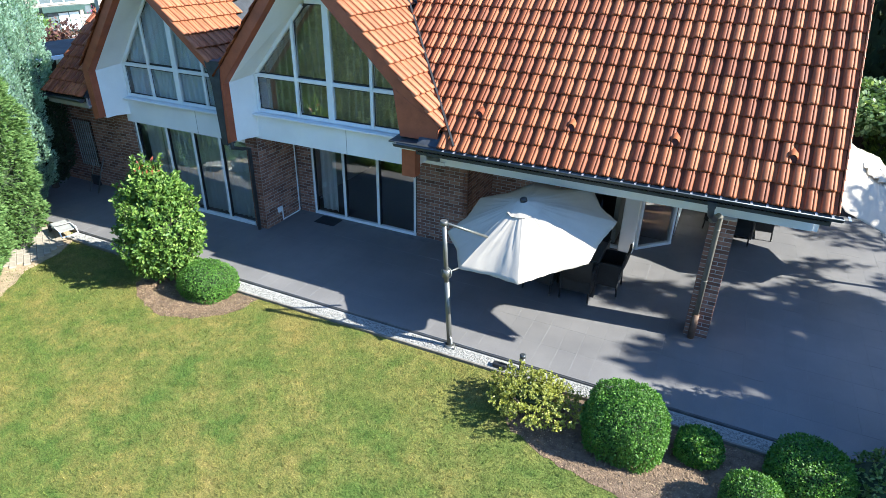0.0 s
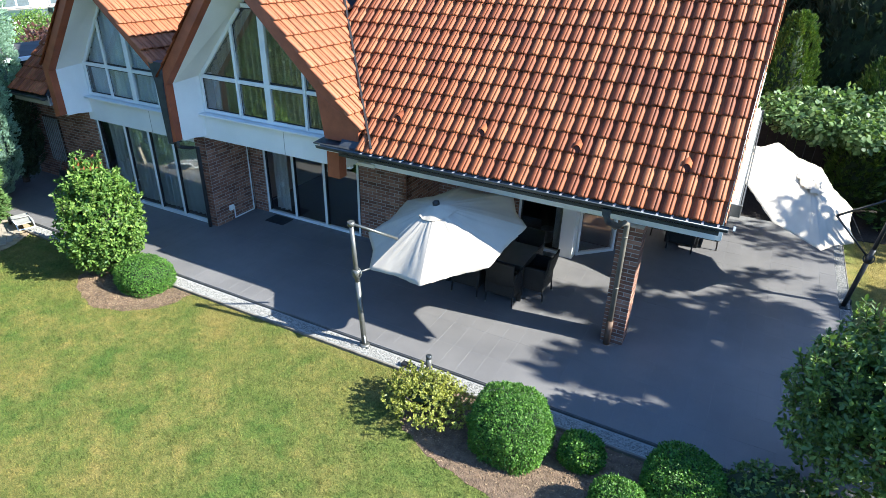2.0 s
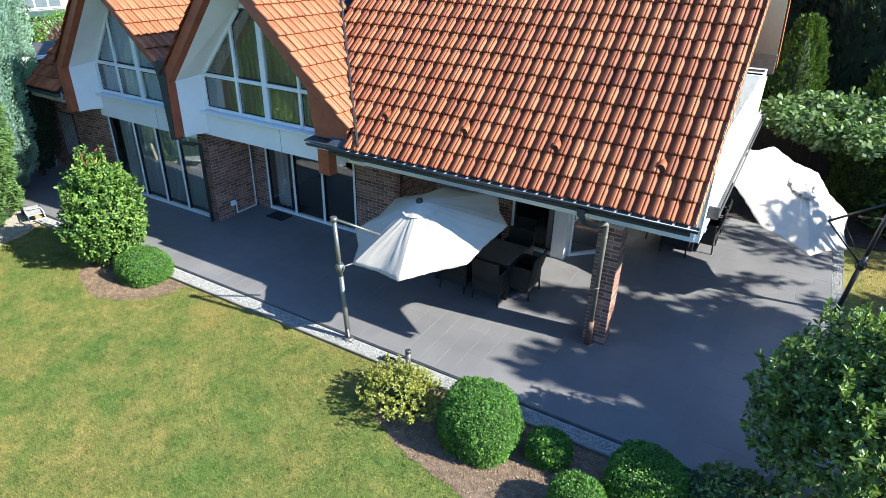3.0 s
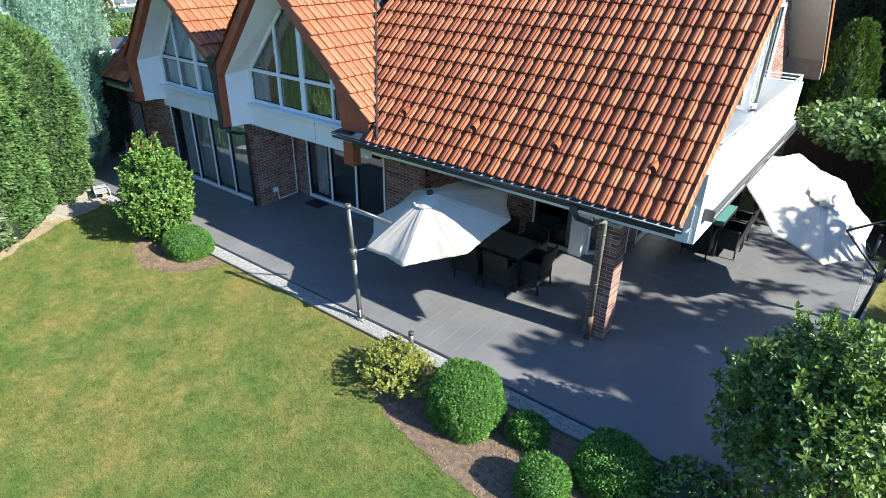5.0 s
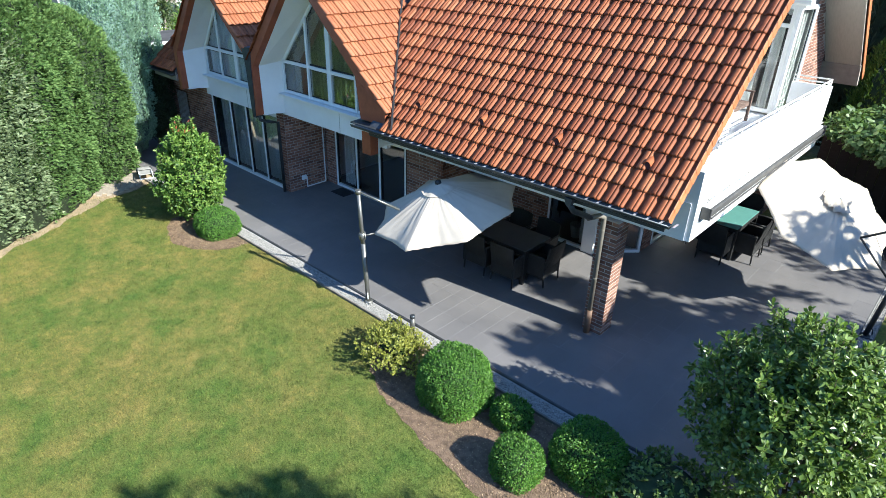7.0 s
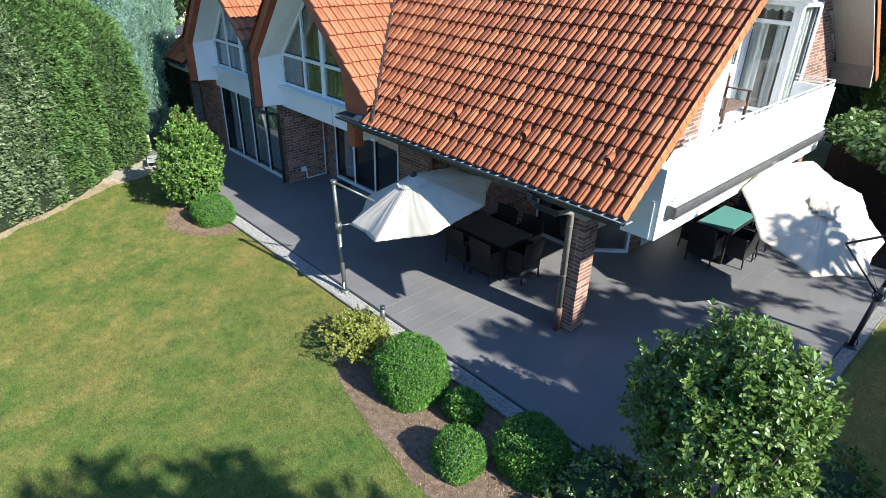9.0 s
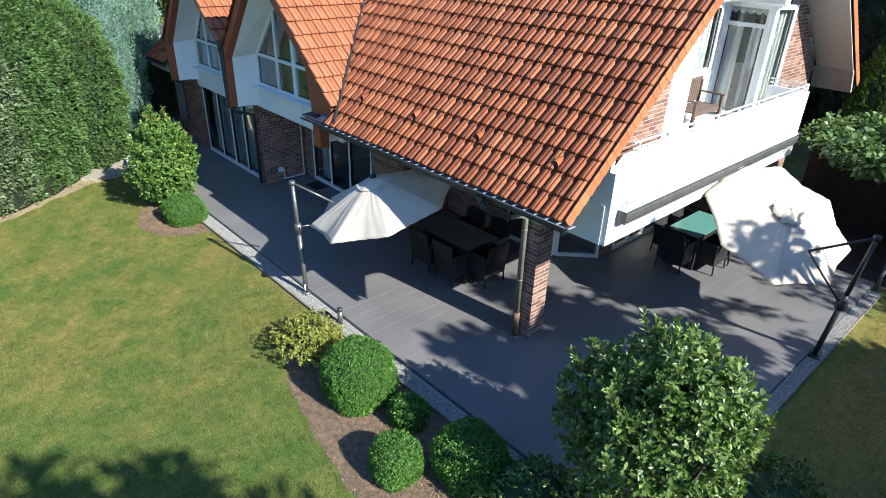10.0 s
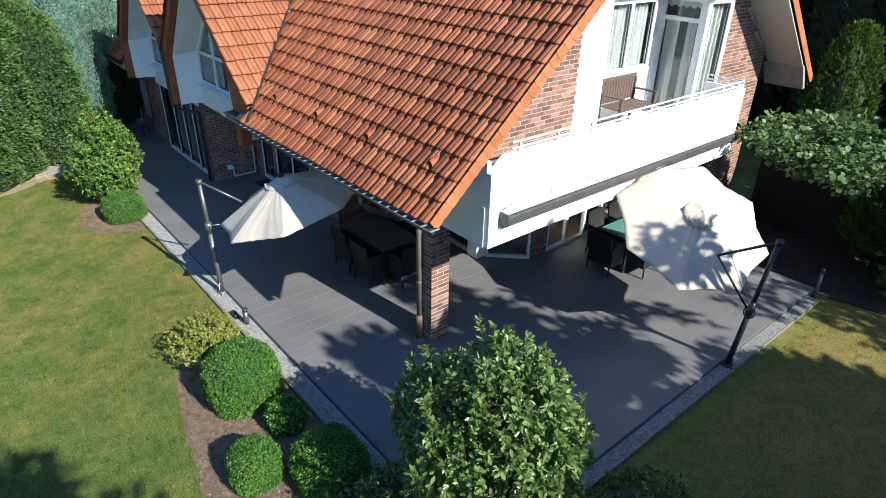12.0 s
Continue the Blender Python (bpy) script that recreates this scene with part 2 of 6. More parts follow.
M_GREYHEDGE = leaf("greyish cypress sprays", [(0, (0.14, 0.20, 0.11)), (0.6, (0.255, 0.315, 0.18)), (1, (0.38, 0.43, 0.28))], 0.7, 0.3)
M_BLUE = leaf("blue cypress sprays", [(0, (0.21, 0.325, 0.27)), (0.6, (0.305, 0.44, 0.37)), (1, (0.40, 0.53, 0.455))], 0.7, 0.3)
M_FIG = leaf("broad round leaves", [(0, (0.06, 0.11, 0.04)), (0.6, (0.13, 0.20, 0.075)), (1, (0.25, 0.32, 0.14))], 0.48, 0.35)
M_THUJA = leaf("golden thuja sprays", [(0, (0.045, 0.095, 0.016)), (0.6, (0.085, 0.15, 0.022)), (1, (0.20, 0.26, 0.045))], 0.6)
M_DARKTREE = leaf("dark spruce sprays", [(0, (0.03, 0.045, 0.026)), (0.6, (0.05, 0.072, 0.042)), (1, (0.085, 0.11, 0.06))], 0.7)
M_TREE = leaf("maple leaves", [(0, (0.035, 0.055, 0.02)), (1, (0.085, 0.12, 0.04))])
# soil darkened in colour to stand for deep tree shade
M_DARKSOIL = plain("soil with tree shade in colour", (0.035, 0.027, 0.022), 0.95, vary=0.4, scale=8, grain=40, bumpy=1.0, depth=0.03)
M_PALEPOST = plain("bleached pale wood", (0.42, 0.36, 0.26), 0.8, vary=0.25, stretch=(1, 1, 0.3))
M_RED = leaf("red young leaves", [(0, (0.20, 0.05, 0.03)), (1, (0.36, 0.12, 0.06))])
M_DRYSOIL = plain("dry sandy soil", (0.36, 0.27, 0.17), 0.95, vary=0.3, scale=7, grain=40, bumpy=0.8, depth=0.02)
M_PANEGREY = plain("grey reflecting pane", (0.10, 0.12, 0.13), 0.15, vary=0.2, bumpy=0.0)
M_BARK = plain("bark", (0.09, 0.068, 0.05), 0.9, vary=0.35, bumpy=0.9, depth=0.02, stretch=(1, 1, 0.25))


def m_glass(name, tint, refl_rough=0.02):
    m, nt, b = mat_new(name)
    b.inputs["Base Color"].default_value = (*tint, 1)
    b.inputs["Roughness"].default_value = refl_rough
    b.inputs["IOR"].default_value = 2.1
    b.inputs["Transmission Weight"].default_value = 1.0
    return m


M_GLASS = m_glass("window glass", (0.93, 0.96, 0.96))
M_NET = plain("net curtain in cool light", (0.66, 0.72, 0.74), 0.9, vary=0.1, stretch=(30, 30, 1))
M_CLEAR = m_glass("clear balcony glass", (0.84, 0.87, 0.87))
M_CLEAR.node_tree.nodes["Principled BSDF"].inputs["IOR"].default_value = 1.45
M_SMOKEGLASS = plain("smoky table glass", (0.10, 0.11, 0.11), 0.2, vary=0.05, bumpy=0.0, spec=0.8)
M_TABLEGLASS = plain("frosted green table glass", (0.12, 0.27, 0.24), 0.12, vary=0.05, bumpy=0.0, spec=0.8)

# ---------- mesh helpers ----------
def box(bm, x0, x1, y0, y1, z0, z1):
    r = bmesh.ops.create_cube(bm, size=1.0)
    for v in r["verts"]:
        v.co = Vector((x0 + (v.co.x + 0.5) * (x1 - x0), y0 + (v.co.y + 0.5) * (y1 - y0), z0 + (v.co.z + 0.5) * (z1 - z0)))
    return r["verts"]


def obox(bm, m, sx, sy, sz):
    """A box of that size about the pose m."""
    r = bmesh.ops.create_cube(bm, size=1.0)
    for v in r["verts"]:
        v.co = m @ Vector((v.co.x * sx, v.co.y * sy, v.co.z * sz))
    return r["verts"]


def bevelled(bm, w, seg=1):
    bmesh.ops.bevel(bm, geom=list(bm.edges), offset=w, segments=seg, affect="EDGES", profile=0.5)


def prism(bm, pts, d):
    """The polygon pts (3D, planar) pushed along the vector d."""
    d = Vector(d)
    a = [bm.verts.new(p) for p in pts]
    b = [bm.verts.new(Vector(p) + d) for p in pts]
    n = len(pts)
    bm.faces.new(a)
    bm.faces.new(b[::-1])
    for i in range(n):
        bm.faces.new((a[i], b[i], b[(i + 1) % n], a[(i + 1) % n]))
    bmesh.ops.recalc_face_normals(bm, faces=bm.faces)


def tube(bm, pts, r, seg=10, caps=True):
    """A round bar along the points; r is one radius or one for each."""
    rings = []
    rs = r if isinstance(r, (list, tuple)) else [r] * len(pts)
    pts = [Vector(p) for p in pts]
    up = Vector((0.0123, 0.02, 1)) if abs((pts[-1] - pts[0]).normalized().z) < 0.95 else Vector((1, 0.02, 0.01))
    for i, p in enumerate(pts):
        d = (pts[min(i + 1, len(pts) - 1)] - pts[max(i - 1, 0)]).normalized()
        a = d.cross(up).normalized()
        b = d.cross(a).normalized()
        rings.append([bm.verts.new(p + rs[i] * (math.cos(k * math.tau / seg) * a + math.sin(k * math.tau / seg) * b)) for k in range(seg)])
    for i in range(len(rings) - 1):
        for k in range(seg):
            f = bm.faces.new((rings[i][k], rings[i][(k + 1) % seg], rings[i + 1][(k + 1) % seg], rings[i + 1][k]))
            f.smooth = True
    if caps:
        bm.faces.new(rings[0][::-1])
        bm.faces.new(rings[-1])


def mesh_of(name, bm, material):
    me = bpy.data.meshes.new(name)
    bm.normal_update()
    bm.to_mesh(me)
    bm.free()
    me.materials.append(material)
    return me


def part(name, bm, material, parent=None, label="", kind=""):
    ob = new(name, mesh_of(name, bm, material))
    if parent:
        ob.parent = parent
    return tagged(ob, label, kind=kind)


def thing(name, at=(0, 0, 0), label="", category="", group="", kind="", rz=0.0):
    ob = new(name)
    ob.empty_display_size = 0.2
    ob.matrix_world = pose(*at, 0, 0, rz)
    return tagged(ob, label, category, group, kind)


def from_arrays(name, verts, faces, material, parent=None, label="", kind="stuff", smooth=False):
    me = bpy.data.meshes.new(name)
    me.from_pydata(verts, [], faces)
    me.materials.append(material)
    if smooth:
        me.polygons.foreach_set("use_smooth", [True] * len(me.polygons))
    ob = new(name, me)
    if parent:
        ob.parent = parent
    return tagged(ob, label, kind=kind)


def nbox(name, x0, x1, y0, y1, z0, z1, material, parent=None, label="", bev=0.0, kind=""):
    bm = bmesh.new()
    box(bm, x0, x1, y0, y1, z0, z1)
    if bev:
        bevelled(bm, bev)
    return part(name, bm, material, parent, label, kind)
# ---------- ground ----------
LAWN_Z, TER_S, TER_E = -0.09, 7.25, 3.52
bm = bmesh.new()
box(bm, -900, 900, -900, 900, -3.0, LAWN_Z)
tagged(part("ground", bm, M_LAWN), "mown summer lawn with dry straw-coloured patches", "lawn", kind="structure")


def flat(name, pts, z0, z1, material, label, category, kind="structure"):
    bm = bmesh.new()
    prism(bm, [(x, y, z0) for x, y in pts], (0, 0, z1 - z0))
    return tagged(part(name, bm, material), label, category, kind=kind)


def ragged(pts, amp, seed, step=0.12):
    """The same outline with many more corners, each a little out of line."""
    rr = random.Random(seed)
    res = []
    for (xa, ya), (xb, yb) in zip(pts, pts[1:] + pts[:1]):
        n = max(1, int(math.hypot(xb - xa, yb - ya) / step))
        straight = ya > 6.89 and yb > 6.89
        for k in range(n):
            j = 0.0 if straight else amp
            res.append((xa + (xb - xa) * k / n + rr.uniform(-j, j), ya + (yb - ya) * k / n + rr.uniform(-j, j)))
    return res


BED_E = ragged([(-2.15, 6.93), (-2.25, 6.35), (-2.05, 5.95), (-1.45, 5.65), (-0.80, 5.46), (-0.14, 5.37), (0.63, 5.26), (1.06, 5.19), (2.0, 5.05), (3.2, 4.95), (4.6, 5.3), (5.2, 6.4), (5.0, 7.6), (3.92, 8.4), (3.92, 6.93)], 0.035, 5)
BED_W = ragged([(-9.7, 6.9), (-9.65, 6.3), (-9.3, 6.05), (-8.9, 5.86), (-8.4, 5.76), (-7.98, 5.84), (-7.64, 6.06), (-7.42, 6.28), (-7.28, 6.6), (-7.22, 6.93)], 0.04, 6)
flat("flower_bed", BED_E, -0.3, -0.086, M_SOIL, "brown bark mulch bed with clipped shrubs", "flower bed")
flat("flower_bed", BED_W, -0.3, -0.086, M_SOIL, "brown mulch bed under laurel and box ball", "flower bed")

# terrace: a mortar bed, then the slabs as pieces
TER = [(-16.5, TER_S), (TER_E, TER_S), (TER_E, 16.2), (-0.8, 16.2), (-0.8, 12.95), (-1.8, 12.95), (-1.8, 12.0), (-16.5, 12.0)]
terrace = flat("terrace", TER, -0.3, -0.0015, M_GROUT, "dark grey stone-tiled terrace", "terrace")
rw = random.Random(23)
BARE = []
for (xa, ya), (xb, yb) in zip([(-12.6, 7.0), (-11.6, 5.3), (-10.6, 3.55), (-9.15, 0.9)], [(-11.6, 5.3), (-10.6, 3.55), (-9.15, 0.9), (-8.75, -1.5)]):
    for k in range(9):
        BARE.append((xa + (xb - xa) * k / 9 + rw.uniform(-0.13, 0.09), ya + (yb - ya) * k / 9))
BARE += [(-10.5, -1.5), (-12.2, 3.5), (-13.6, 6.2), (-13.3, 7.2)]
flat("bare_strip", BARE, -0.3, -0.0875, M_DRYSOIL, "dry bare soil along the hedge foot", "soil")
M_TRIM = plain("grey metal terrace trim", (0.10, 0.098, 0.10), 0.6, metal=0.2, vary=0.2)
M_EDGING = plain("weathered brown-grey edging", (0.20, 0.175, 0.145), 0.9, vary=0.3, bumpy=0.4)
# gravel trough and its stone edging
GRAV = [(-12.55, 6.98), (3.88, 6.98), (3.88, 7.25), (3.73, 7.4), (3.73, 15.9), (TER_E + 0.01, 15.9), (TER_E + 0.01, TER_S - 0.01), (-12.55, TER_S - 0.01)]
flat("gravel_strip", GRAV, -0.3, -0.05, M_STONE, "strip of pale gravel along the terrace edge", "gravel strip")
for nm, a in (("edging", (-12.55, 3.94, 6.94, 6.975)), ("edging", (3.732, 3.752, 7.4, 15.9)), ("terrace_edge", (-12.7, TER_E, TER_S - 0.016, TER_S - 0.002)), ("terrace_edge", (TER_E + 0.002, TER_E + 0.016, TER_S, 16.0))):
    e = nbox(nm, *a, -0.25, -0.04 if nm == "edging" else -0.016, M_EDGING if nm == "edging" else M_TRIM, bev=0.004)
    tagged(e, "narrow concrete lawn edging" if nm == "edging" else "dark metal terrace edge trim", "edging", kind="structure")

M_CLIP = plain("bright galvanised clip", (0.55, 0.58, 0.62), 0.35, metal=0.6, vary=0.2)
# ---------- the house ----------
house = thing("house", (0, 0, 0), "dark red brick villa with red pantile roof and white gable fronts", "house")


def hpart(name, bm, material, label="", parent=None):
    return part(name, bm, material, parent or house, label)


COURSE = 0.0713
bm = bmesh.new()
box(bm, -0.1025, 0.1025, 0.0, 0.03, -0.0296, 0.0296)
WALL_BRICK = mesh_of("brick", bm, M_BRICK)


def wall_bricks(name, origin, u, length, height, thick=0.12, keep=None, seed=1, pieces=False):
    """A mortar wall and its facing bricks; u is the way along it, the face looks to the right of u."""
    o, u = Vector(origin), Vector(u).normalized()
    n = u.cross(Vector((0, 0, 1)))
    bm = bmesh.new()
    top = height
    if keep is None:
        prism(bm, [o, o + u * length, o + u * length - n * thick, o - n * thick], (0, 0, height))
    else:
        pts, k = [], 24
        for i in range(k + 1):
            s = length * i / k
            h = height
            while h > 0 and not keep(s, h):
                h -= 0.04
            pts.append(o + u * s + Vector((0, 0, max(h, 0.01))))
        prism(bm, [o, o + u * length] + pts[::-1], -n * thick)
    w = hpart(name, bm, M_MORTAR, "dark red-brown brickwork with pale mortar joints")
    rnd = random.Random(seed)
    vs, fs = [], []
    rows = int(height / COURSE)
    for r in range(rows):
        z0, z1 = r * COURSE + 0.006, (r + 1) * COURSE - 0.006
        s = -0.11 if r % 2 else 0.0
        while s < length - 0.01:
            a, b = max(s, 0) + 0.006, min(s + 0.218, length) - 0.006
            s += 0.22
            if b - a < 0.03 or (keep and not (keep(a, z1) and keep(b, z1))):
                continue
            d = 0.003 + rnd.random() * 0.003
            if pieces and b - a > 0.200:
                k = new("brick", WALL_BRICK)
                k.parent = w
                k.matrix_world = Matrix.Translation(o + u * (a + b) / 2 + n * d + Vector((0, 0, (z0 + z1) / 2))) @ Matrix((u, -n, Vector((0, 0, 1)))).transposed().to_4x4()
                continue
            i = len(vs)
            for (ss, zz, dd) in ((a, z0, -0.02), (b, z0, -0.02), (b, z1, -0.02), (a, z1, -0.02), (a, z0, d), (b, z0, d), (b, z1, d), (a, z1, d)):
                vs.append(o + u * ss + n * dd + Vector((0, 0, zz)))
            fs += [(i + 4, i + 5, i + 6, i + 7), (i, i + 1, i + 5, i + 4), (i + 1, i + 2, i + 6, i + 5), (i + 2, i + 3, i + 7, i + 6), (i + 3, i, i + 4, i + 7)]
    from_arrays("bricks", vs, fs, M_BRICK_J, w)
    return w


def roof_z(y):
    """Top of the main roof deck over y."""
    return 2.80 + 0.885 * (y - 8.4) if y < 14.1 else 2.80 + 0.885 * 5.7 - 0.885 * (y - 14.1)


# ground floor, south side
wall_bricks("wall", (-15.7, 9.34, 0), (1, 0, 0), 2.45, 2.3, seed=2)
wall_bricks("wall", (-13.25, 9.24, 0), (1, 0, 0), 0.68, 2.15, seed=3)
wall_bricks("wall", (-9.22, 9.20, 0), (1, 0, 0), 0.32, 2.1, seed=4)
wall_bricks("wall", (-8.90, 9.20, 0), (0, 1, 0), 1.20, 2.2, seed=5, pieces=True)
wall_bricks("wall", (-8.90, 10.42, 0), (1, 0, 0), 0.40, 2.2, seed=6)
wall_bricks("wall", (-5.83, 10.45, 0), (1, 0, 0), 1.18, 2.65, seed=7, pieces=True)
wall_bricks("wall", (-4.65, 10.45, 0), (0, 1, 0), 1.42, 2.65, seed=8)
wall_bricks("wall", (-4.65, 11.87, 0), (1, 0, 0), 1.95, 2.65, seed=9)
# east side
wall_bricks("wall", (-0.75, 12.67, 0), (0, 1, 0), 0.5, 2.5, seed=10)
wall_bricks("wall", (-0.75, 15.05, 0), (0, 1, 0), 1.6, 2.5, seed=11)
wall_bricks("wall", (-0.75, 16.5, 0), (1, 0, 0), 1.25, 2.5, seed=14)
wall_bricks("wall", (0.5, 9.5, 2.70), (0, 1, 0), 2.45, 3.3, keep=lambda s, z: z + 2.70 < roof_z(9.5 + s) - 0.2, seed=12, pieces=True)
wall_bricks("wall", (0.5, 16.5, 0), (0, 1, 0), 1.95, 6.0, keep=lambda s, z: z < roof_z(16.5 + s) - 0.2, seed=13)
# plain closing walls
for a in ((-13.75, -13.6, 9.47, 18.3, 0, 3.2), (-13.75, 0.4, 18.3, 18.45, 0, 3.4), (-13.2, -13.08, 9.4, 14, 2.1, 4.6)):
    bm = bmesh.new()
    box(bm, *a)
    hpart("wall", bm, M_MORTAR)

# corner pillar of the porch: four bricks round each course
pillar = nbox("pillar", -0.119, 0.239, 9.232, 9.590, 0.0, 2.16, M_MORTAR, house, "square brick pillar carrying the porch roof")
bm = bmesh.new()
box(bm, -0.12, 0.12, -0.0575, 0.0575, -0.0298, 0.0298)
bevelled(bm, 0.003)
brick_me = mesh_of("brick", bm, M_BRICK)
PC = Vector((0.06, 9.411, 0))
rb = random.Random(7)
for r in range(30):
    for k in range(4):
        q = k * 90
        off = Vector((-0.0625, -0.125, 0)) if r % 2 else Vector((0.0625, -0.125, 0))
        off = Matrix.Rotation(radians(q), 3, "Z") @ off
        b = new("brick", brick_me)
        b.parent = pillar
        b.matrix_world = Matrix.Translation(PC + off + Vector((0, 0, 0.038 + r * COURSE))) @ pose(rb.uniform(-0.001, 0.001), 0, 0, 0, 0, q + rb.uniform(-0.3, 0.3))

# beams, porch ceiling and soffits
for nm, a, m, lb in (
    ("beam", (-4.75, 1.22, 9.34, 9.48, 2.16, 2.76), M_WHITE, "white painted eaves beam"),
    ("soffit", (-5.0, 0.62, 8.43, 9.337, 2.69, 2.73), M_WHITE, "white soffit boards"),
    ("porch_ceiling", (-4.65, 1.2, 9.48, 12.6, 2.40, 2.44), M_WHITE, "white porch ceiling"),
    ("recess_ceiling", (-9.2, -4.65, 9.3, 10.5, 2.16, 2.22), M_WHITE, "white recess ceiling"),
    ("fascia", (-5.05, 1.22, 8.40, 8.427, 2.69, 2.80), M_WHITE, "white fascia"),
):
    bm = bmesh.new()
    box(bm, *a)
    hpart(nm, bm, m, lb)


# ----- pantiles -----
def tile_mesh(material, name="tile", relief=1.0, lap=1.0):
    prof = [(0, 0.0), (0.003, 0.014), (0.012, 0.025), (0.032, 0.034), (0.060, 0.037), (0.084, 0.035), (0.0865, 0.025), (0.092, 0.023), (0.0945, 0.033), (0.116, 0.027), (0.131, 0.017), (0.141, 0.001), (0.147, -0.013), (0.168, -0.016), (0.19, -0.010)]
    bm = bmesh.new()
    top, mid, low, lip, und = [], [], [], [], []
    for u, h in prof:
        h *= relief
        k = min(1, max(h, 0) / 0.03)
        nose, lift = -0.030 * k, (0.032 + 0.012 * k) * lap
        top.append(bm.verts.new((u, 0.39, h)))
        mid.append(bm.verts.new((u, nose + 0.026, h + lift)))
        low.append(bm.verts.new((u, nose + 0.004, h + lift - 0.005 - 0.006 * k)))
        lip.append(bm.verts.new((u, nose + 0.004, h * 0.92 + lift - 0.022)))
        und.append(bm.verts.new((u, 0.12, h * 0.9 + 0.012)))
    for i in range(len(prof) - 1):
        groove = i in (5, 6, 7)
        for p, q in ((low, mid), (mid, top)):
            bm.faces.new((p[i], p[i + 1], q[i + 1], q[i])).smooth = not groove
        bm.faces.new((lip[i], lip[i + 1], low[i + 1], low[i]))
        bm.faces.new((und[i], und[i + 1], lip[i + 1], lip[i]))
    return mesh_of(name, bm, material)


TW, TR = 0.1875, 0.325
TILE_ME = tile_mesh(M_TILE, relief=1.22, lap=0.95)
TILE_LOW = tile_mesh(M_TILE_SUNLIT, "tile", 0.62, 1.5)
TILE_J = [(tuple(v.co), ) for v in TILE_ME.vertices]
TILE_F = [tuple(p.vertices) for p in TILE_ME.polygons]


def lay_tiles(parent, origin, U, V, ncol, rows, pieces, keep=None, seed=3, mesh=None):
    """Rows of pantiles on the plane of U (along the eave) and V (up the slope)."""
    o, U, V = Vector(origin), Vector(U).normalized(), Vector(V).normalized()
    N = U.cross(V)
    rnd = random.Random(seed)
    vs, fs = [], []
    for r in rows:
        for c in range(ncol):
            p = o + U * (c * TW) + V * (r * TR)
            if keep and not keep(p + U * 0.09 + V * 0.17):
                continue
            M = Matrix.Translation(p + N * rnd.uniform(0, 0.006)) @ Matrix((U, V, N)).transposed().to_4x4() @ pose(rnd.uniform(-0.003, 0.003), rnd.uniform(-0.006, 0.006), 0, rnd.uniform(-0.5, 0.5), rnd.uniform(-0.8, 0.8), rnd.uniform(-0.5, 0.5))
            if pieces:
                t = new("tile", mesh or TILE_ME)
                t.parent = parent
                t.matrix_world = M
            else:
                i = len(vs)
                vs += [M @ Vector(v[0]) for v in TILE_J]
                fs += [tuple(i + k for k in f) for f in TILE_F]
    if vs:
        from_arrays("tiles", vs, fs, M_TILE_J, parent, smooth=True)


SL = Vector((0, 1, 0.885)).normalized()
EAVE, RIDGE_Y, RIDGE_Z = (8.36, 2.80), 14.1, roof_z(14.1)
bm = bmesh.new()
def deck(x0, x1, y0, y1):
    prism(bm, [(x0, y0, roof_z(y0)), (x0, y1, roof_z(y1)), (x0, y1, roof_z(y1) - 0.16), (x0, y0, roof_z(y0) - 0.16)], (x1 - x0, 0, 0))


deck(-13.85, 1.26, 11.4, 14.1)
deck(-13.85, 1.26, 14.1, 19.3)
prism(bm, [(-14.28, 8.5, 2.60), (-14.28, 11.4, 5.166), (-14.28, 11.4, 5.0), (-14.28, 8.5, 2.46)], (1.3, 0, 0))
deck(-5.4, -4.75, 9.5, 11.4)
deck(-4.75, 1.26, 8.4, 11.4)
main_roof = hpart("roof", bm, M_LEAD, "red-orange pantile roof with round rolls")
NCOL = 29
lay_tiles(main_roof, (1.28 - NCOL * TW, 8.36, 2.81), (1, 0, 0), SL, NCOL, range(0, 11), True, keep=lambda p: p.x > -4.20 - (p.y - 8.4) * 0.905)
lay_tiles(main_roof, (1.28 - NCOL * TW, 8.36, 2.81), (1, 0, 0), SL, NCOL, range(11, 24), False, seed=5)
lay_tiles(main_roof, (1.28 - 81 * TW, 8.36, 2.81), (1, 0, 0), SL, 52, range(0, 24), False, keep=lambda p: p.x > -5.9 and p.x > -4.24 - (p.y - 8.4) * 0.905 or p.y > 11.2, seed=6)
lay_tiles(main_roof, (-14.32, 8.46, 2.58), (1, 0, 0), SL, 7, range(0, 12), False, seed=8)
lay_tiles(main_roof, (1.28, 19.33, roof_z(19.33) + 0.01), (-1, 0, 0), (0, -1, 0.885), 81, range(0, 24), False, seed=7)
# ridge
bm = bmesh.new()
for i in range(38):
    x = 1.25 - i * 0.40
    tube(bm, [(x, 14.1, RIDGE_Z + 0.03), (x - 0.42, 14.1, RIDGE_Z + 0.045)], [0.12, 0.105], 10)
part("ridge_tiles", bm, M_VERGE, main_roof, kind="stuff")
